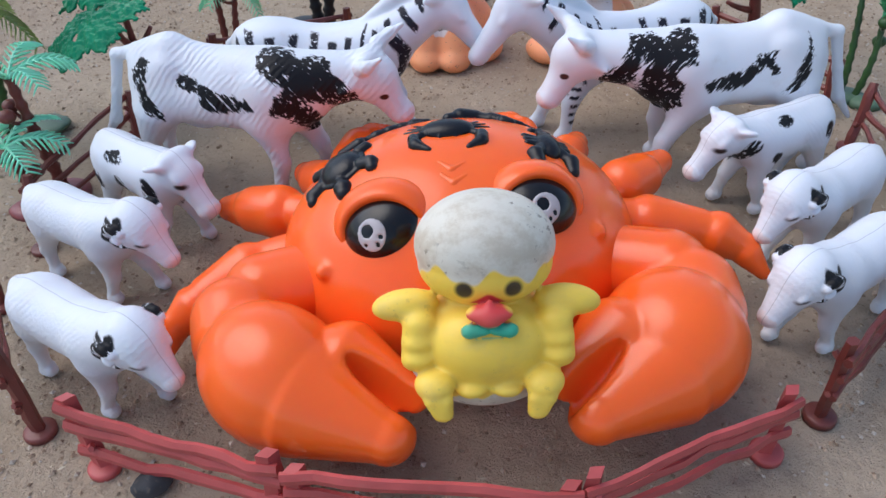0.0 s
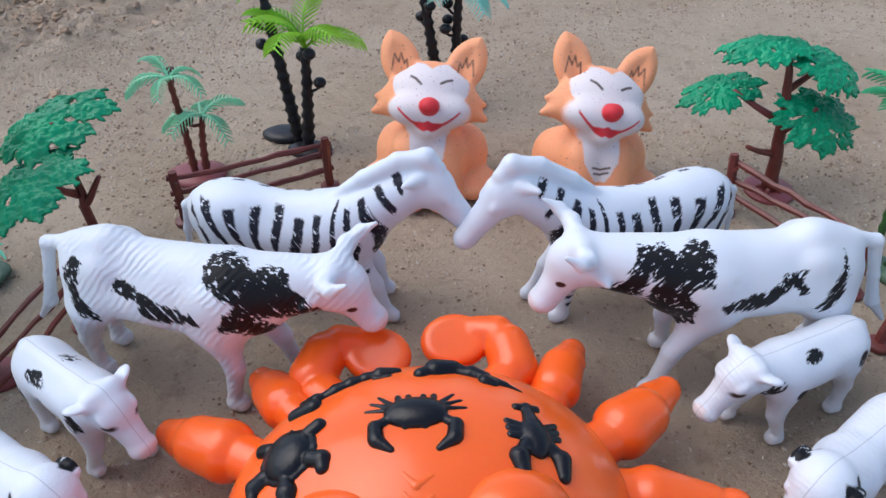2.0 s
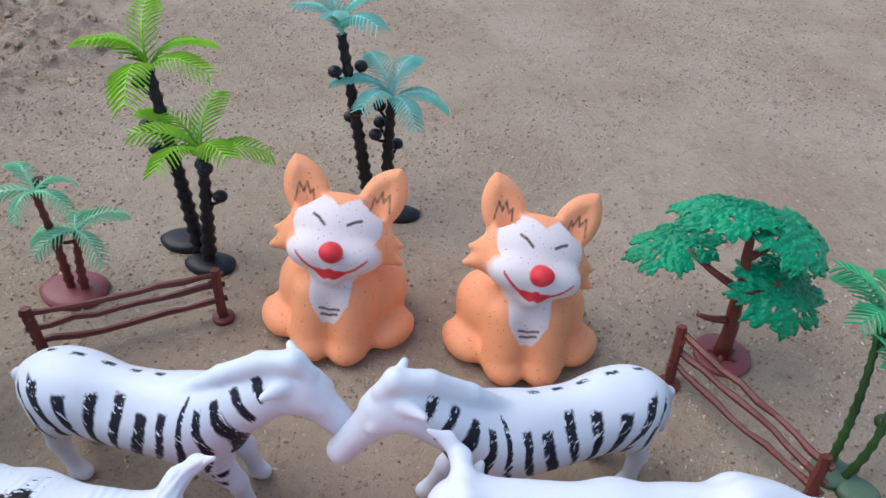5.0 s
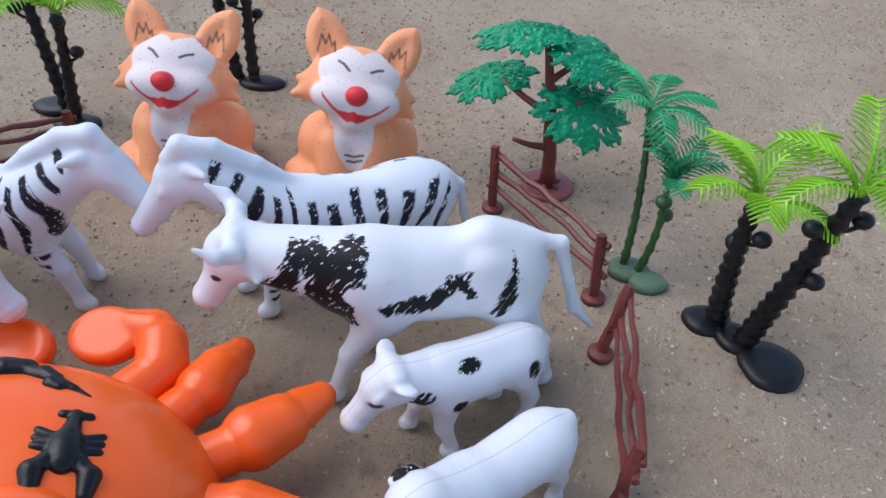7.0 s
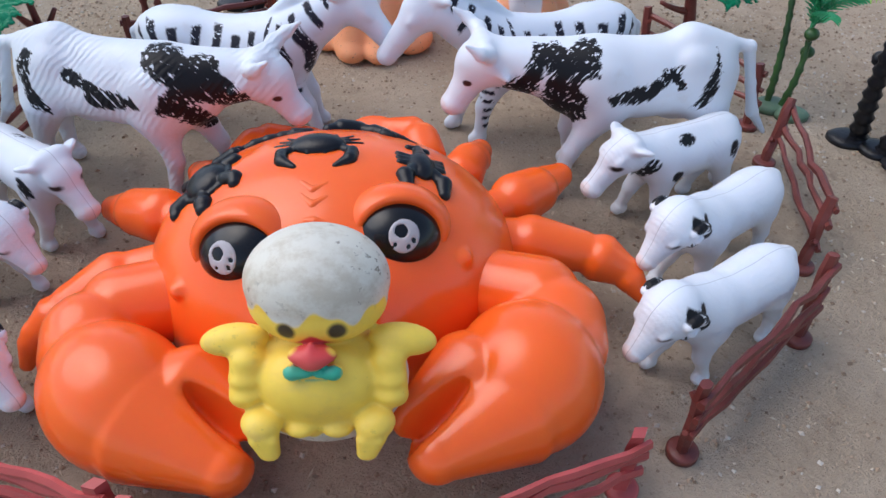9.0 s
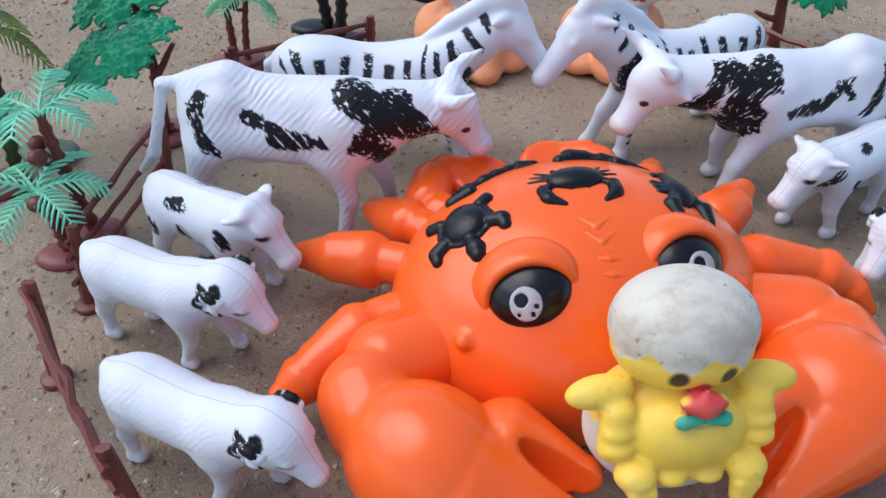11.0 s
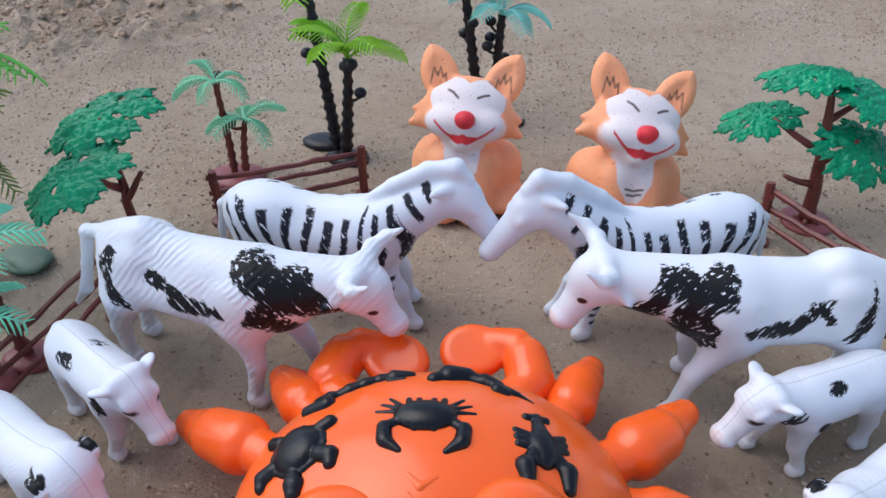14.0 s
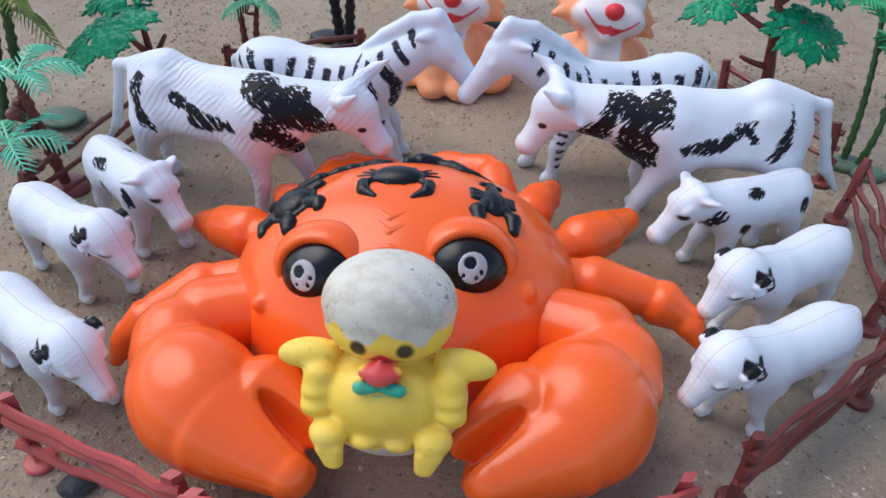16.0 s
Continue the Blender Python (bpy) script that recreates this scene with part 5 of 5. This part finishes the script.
palm(-2.13, 0.60, [(-2.09, 0.66, -2.144, 0.664, 0.67), (-2.17, 0.52, -2.20, 0.509, 0.37)], [(-2.08, 0.66, 0.13, 0.11), (-2.18, 0.50, 0.13, 0.10)], M_BROWN, M_MINT, M_DISC, "mint green toy palm on maroon stems and round feet", 16, 2, fronds=6, leaf_len=0.33, droop=0.25, trunk_r=0.0027, pitch=(-16, 18), leaf=0.26, comb=9)
palm(-1.66, 2.36, [(-1.68, 2.36, -1.70, 2.37, 0.68), (-1.60, 2.36, -1.565, 2.40, 0.42)], [(-1.66, 2.36, 0.19, 0.15)], M_BROWN, M_PALEGREEN, M_DISC, "small pale green toy palm on brown stems", 17, 1, fronds=5, leaf_len=0.26, trunk_r=0.0021, pitch=(-24, 10), comb=10)


# ---------------------------------------------------------------- broad-leaved toy trees
def leaf_plate(name, rx, ry, seed, droop=0.35):
    """A lobed, pierced sheet of moulded leaves, curved over like a cap."""
    rng = random.Random(seed)
    n = 56
    bm = bmesh.new()
    lobes = rng.randint(6, 8)
    ph = rng.uniform(0, 6)

    def reach(a):
        return 0.66 + 0.28 * abs(math.sin(a * lobes / 2 + ph)) ** 0.6 + 0.05 * math.sin(a * 21 + ph) + 0.03 * math.sin(a * 37)

    grid = {}
    holes = [(rng.uniform(0.35, 0.62), rng.uniform(0, 6.28), rng.uniform(0.02, 0.042)) for _ in range(8)]
    for i in range(-n, n + 1):
        for j in range(-n, n + 1):
            u, w = i / n, j / n
            r, a = math.hypot(u, w), math.atan2(w, u)
            if r > reach(a):
                continue
            if any(math.hypot((u * math.cos(ha) + w * math.sin(ha) - hr) * 0.45, w * math.cos(ha) - u * math.sin(ha)) < hw for hr, ha, hw in holes):
                continue
            z = -droop * r * r * 0.5 * (rx + ry) + 0.05 * rx * abs(math.sin(a * lobes / 2 + ph)) * r + 0.05 * rx * noise.noise((u * 8, w * 8, seed)) + 0.03 * rx * noise.noise((u * 22, w * 22, seed))
            grid[i, j] = bm.verts.new((u * rx * U, w * ry * U, z * U))
    for (i, j), v in list(grid.items()):
        k = [grid.get(c) for c in ((i, j), (i + 1, j), (i + 1, j + 1), (i, j + 1))]
        if all(k):
            bm.faces.new(k)
    lone = [v for v in bm.verts if not v.link_faces]
    bmesh.ops.delete(bm, geom=lone, context="VERTS")
    me = from_bm(name, bm, M_LEAF)
    return me


def broad_tree(x, y, top, limbs, plates, disc, label, seed, stout=1.0):
    rng = random.Random(seed)
    root = empty("toy_broadleaf_tree", pose(x * U, y * U, 0), label, "toy tree", "toy trees")
    o = Vector((x, y, 0))
    bm = bmesh.new()
    tube(bm, [(0, 0, -0.001), (0, 0, 0.0016), (0, 0, 0.0024)], [disc * U, disc * U, disc * 0.88 * U], 32)
    part("base", from_bm("base", bm, M_DISC), root)
    bm = bmesh.new()
    t = (Vector(top) - o) * U
    tube(bm, curve_pts((0, 0, 0.001), t, 8, bend=(0.002, 0, 0), wob=0.0006, rng=rng), [stout * r for r in (0.0058, 0.0042, 0.0040, 0.0038, 0.0034, 0.0030, 0.0026, 0.0022, 0.0016)], 10)
    for a in range(5):  # roots
        ang = a * 1.26 + seed
        tube(bm, [(0, 0, 0.005), (math.cos(ang) * 0.008, math.sin(ang) * 0.008, 0.0018)], [0.0028, 0.0012], 6)
    part("trunk", from_bm("trunk", bm, M_BROWN), root)
    for (fz, ex, ey, ez) in limbs:
        bm = bmesh.new()
        s = Vector((0, 0, 0)).lerp(t, fz)
        e = (Vector((ex, ey, ez)) - o) * U
        tube(bm, curve_pts(s, e, 4, bend=(0, 0, -0.001), wob=0.0004, rng=rng), [0.0026, 0.0022, 0.0019, 0.0016, 0.0012], 8)
        part("branch", from_bm("branch", bm, M_BROWN), root)
    for i, (px, py, pz, rx, ry, tx, ty, rz) in enumerate(plates):
        ob = part("leaf", leaf_plate("leaf", rx, ry, seed * 10 + i), root, pose((px - x) * U, (py - y) * U, pz * U, tx, ty, rz))
        m = ob.modifiers.new("thick", "SOLIDIFY")
        m.thickness = 0.0013
    return root


broad_tree(1.96, 2.47, (1.84, 2.50, 0.90), [(0.55, 1.62, 2.60, 0.62), (0.45, 2.05, 2.42, 0.62), (0.30, 1.72, 2.40, 0.36), (0.75, 2.05, 2.55, 0.82)],
           [(1.56, 2.66, 0.62, 0.28, 0.20, 4, -16, 10), (1.71, 2.53, 0.96, 0.29, 0.18, 2, -6, 0), (2.10, 2.52, 0.86, 0.28, 0.23, 22, 12, 40), (2.09, 2.40, 0.58, 0.31, 0.23, 34, 12, 10)], 0.155,
           "dark green toy tree with pierced leaf clusters on a maroon disc", 3)
broad_tree(-1.95, 1.53, (-1.95, 1.56, 0.86), [(0.5, -1.90, 1.30, 0.68), (0.4, -1.80, 1.55, 0.55), (0.75, -1.98, 1.66, 0.84)],
           [(-2.01, 1.62, 0.86, 0.36, 0.27, 8, -18, 15), (-2.03, 1.28, 0.70, 0.36, 0.26, 14, -24, 10)], 0.15,
           "dark green toy tree with two drooping leaf clusters", 5, 0.68)

# ---------------------------------------------------------------- loose things on the earth
def stone(name, x, y, r, seed, mat, label, category, flat=0.7):
    rng = random.Random(seed)
    bm = bmesh.new()
    bmesh.ops.create_icosphere(bm, subdivisions=3, radius=1.0)
    for v in bm.verts:
        k = 1 + 0.28 * noise.noise(v.co * 1.3 + Vector((seed * 7, 0, 0))) + 0.08 * noise.noise(v.co * 4 + Vector((seed, 3, 0)))
        v.co = Vector((v.co.x * k * r[0], v.co.y * k * r[1], v.co.z * k * r[2])) * U
    ob = new(name, from_bm(name, bm, mat))
    ob.matrix_basis = pose(x * U, y * U, r[2] * U * flat, 0, 0, rng.uniform(0, 360))
    return tagged(ob, label, category)


stone("stone", -0.96, -1.09, (0.07, 0.05, 0.045), 1, M_STONE, "small dark grey stone lying on the earth", "stone")
stone("flat_stone", -2.52, 1.33, (0.165, 0.12, 0.035), 2, M_GREENSTONE, "flat grey-green oval pad on the earth", "stone")


def scatter(name, count, area, size, mat, label, seed, straw=False):
    rng = random.Random(seed)
    verts, faces = [], []
    for _ in range(count):
        x, y = rng.uniform(*area[0]), rng.uniform(*area[1])
        if noise.noise((x * 6, y * 6, seed)) < rng.uniform(-0.6, 0.35):
            continue
        s = size * rng.uniform(0.4, 1.0) ** 2 * 1.4
        z = ground_height(x, y)
        a, n0 = rng.uniform(0, 6.28), len(verts)
        c, d = math.cos(a), math.sin(a)
        lx, ly, lz = (s * 1.7, s * 0.5, s * 0.35) if straw else (s, s * rng.uniform(0.6, 1), s * rng.uniform(0.5, 0.9))
        tip = rng.uniform(-0.4, 0.4) * s
        for px, py, pz in ((-lx, 0, 0), (lx, 0, 0), (0, -ly, 0), (0, ly, 0), (tip, 0, lz), (0, 0, -lz)):
            k = rng.uniform(0.75, 1.2)
            verts.append((x + (c * px - d * py) * k, y + (d * px + c * py) * k, z + pz * k + lz * 0.3))
        for f in ((0, 2, 4), (2, 1, 4), (1, 3, 4), (3, 0, 4), (2, 0, 5), (1, 2, 5), (3, 1, 5), (0, 3, 5)):
            faces.append(tuple(n0 + i for i in f))
    ob = new(name, mesh_from(name, verts, faces, mat, smooth=False, scale=1.0))
    tagged(ob, label, "grit", kind="stuff")


scatter("soil_crumbs", 95000, ((-0.62, 0.66), (-0.22, 0.85)), 0.0011, M_GRAIN, "loose crumbs of sandy earth", 1)
scatter("straw_bits", 16000, ((-0.62, 0.66), (-0.22, 0.85)), 0.0009, M_STRAW, "scattered bits of dry straw", 2, True)


def heap():
    """Broken lumps of dry earth."""
    rng = random.Random(9)
    ico = bmesh.new()
    bmesh.ops.create_icosphere(ico, subdivisions=2, radius=1.0)
    base = [v.co.copy() for v in ico.verts]
    tris = [[v.index for v in f.verts] for f in ico.faces]
    ico.free()
    verts, faces = [], []
    for k in range(1500):
        x, y = rng.gauss(-0.47, 0.075), rng.gauss(0.50, 0.055)
        r = 0.0010 + 0.0050 * rng.random() ** 4
        z = ground_height(x, y)
        n0 = len(verts)
        fl = rng.uniform(0.55, 0.9)
        for c in base:
            q = 1 + 0.7 * noise.noise(c * 1.3 + Vector((k * 3.1, 0, 0))) + 0.4 * noise.noise(c * 3.2 + Vector((0, k, 0)))
            verts.append((x + c.x * r * q, y + c.y * r * q, z + (c.z * q * fl - 0.15) * r))
        faces += [[n0 + i for i in t] for t in tris]
    ob = new("earth_clods", mesh_from("earth_clods", verts, faces, M_CLOD, smooth=False, scale=1.0))
    tagged(ob, "heap of broken dry earth lumps", "soil", kind="stuff")


heap()
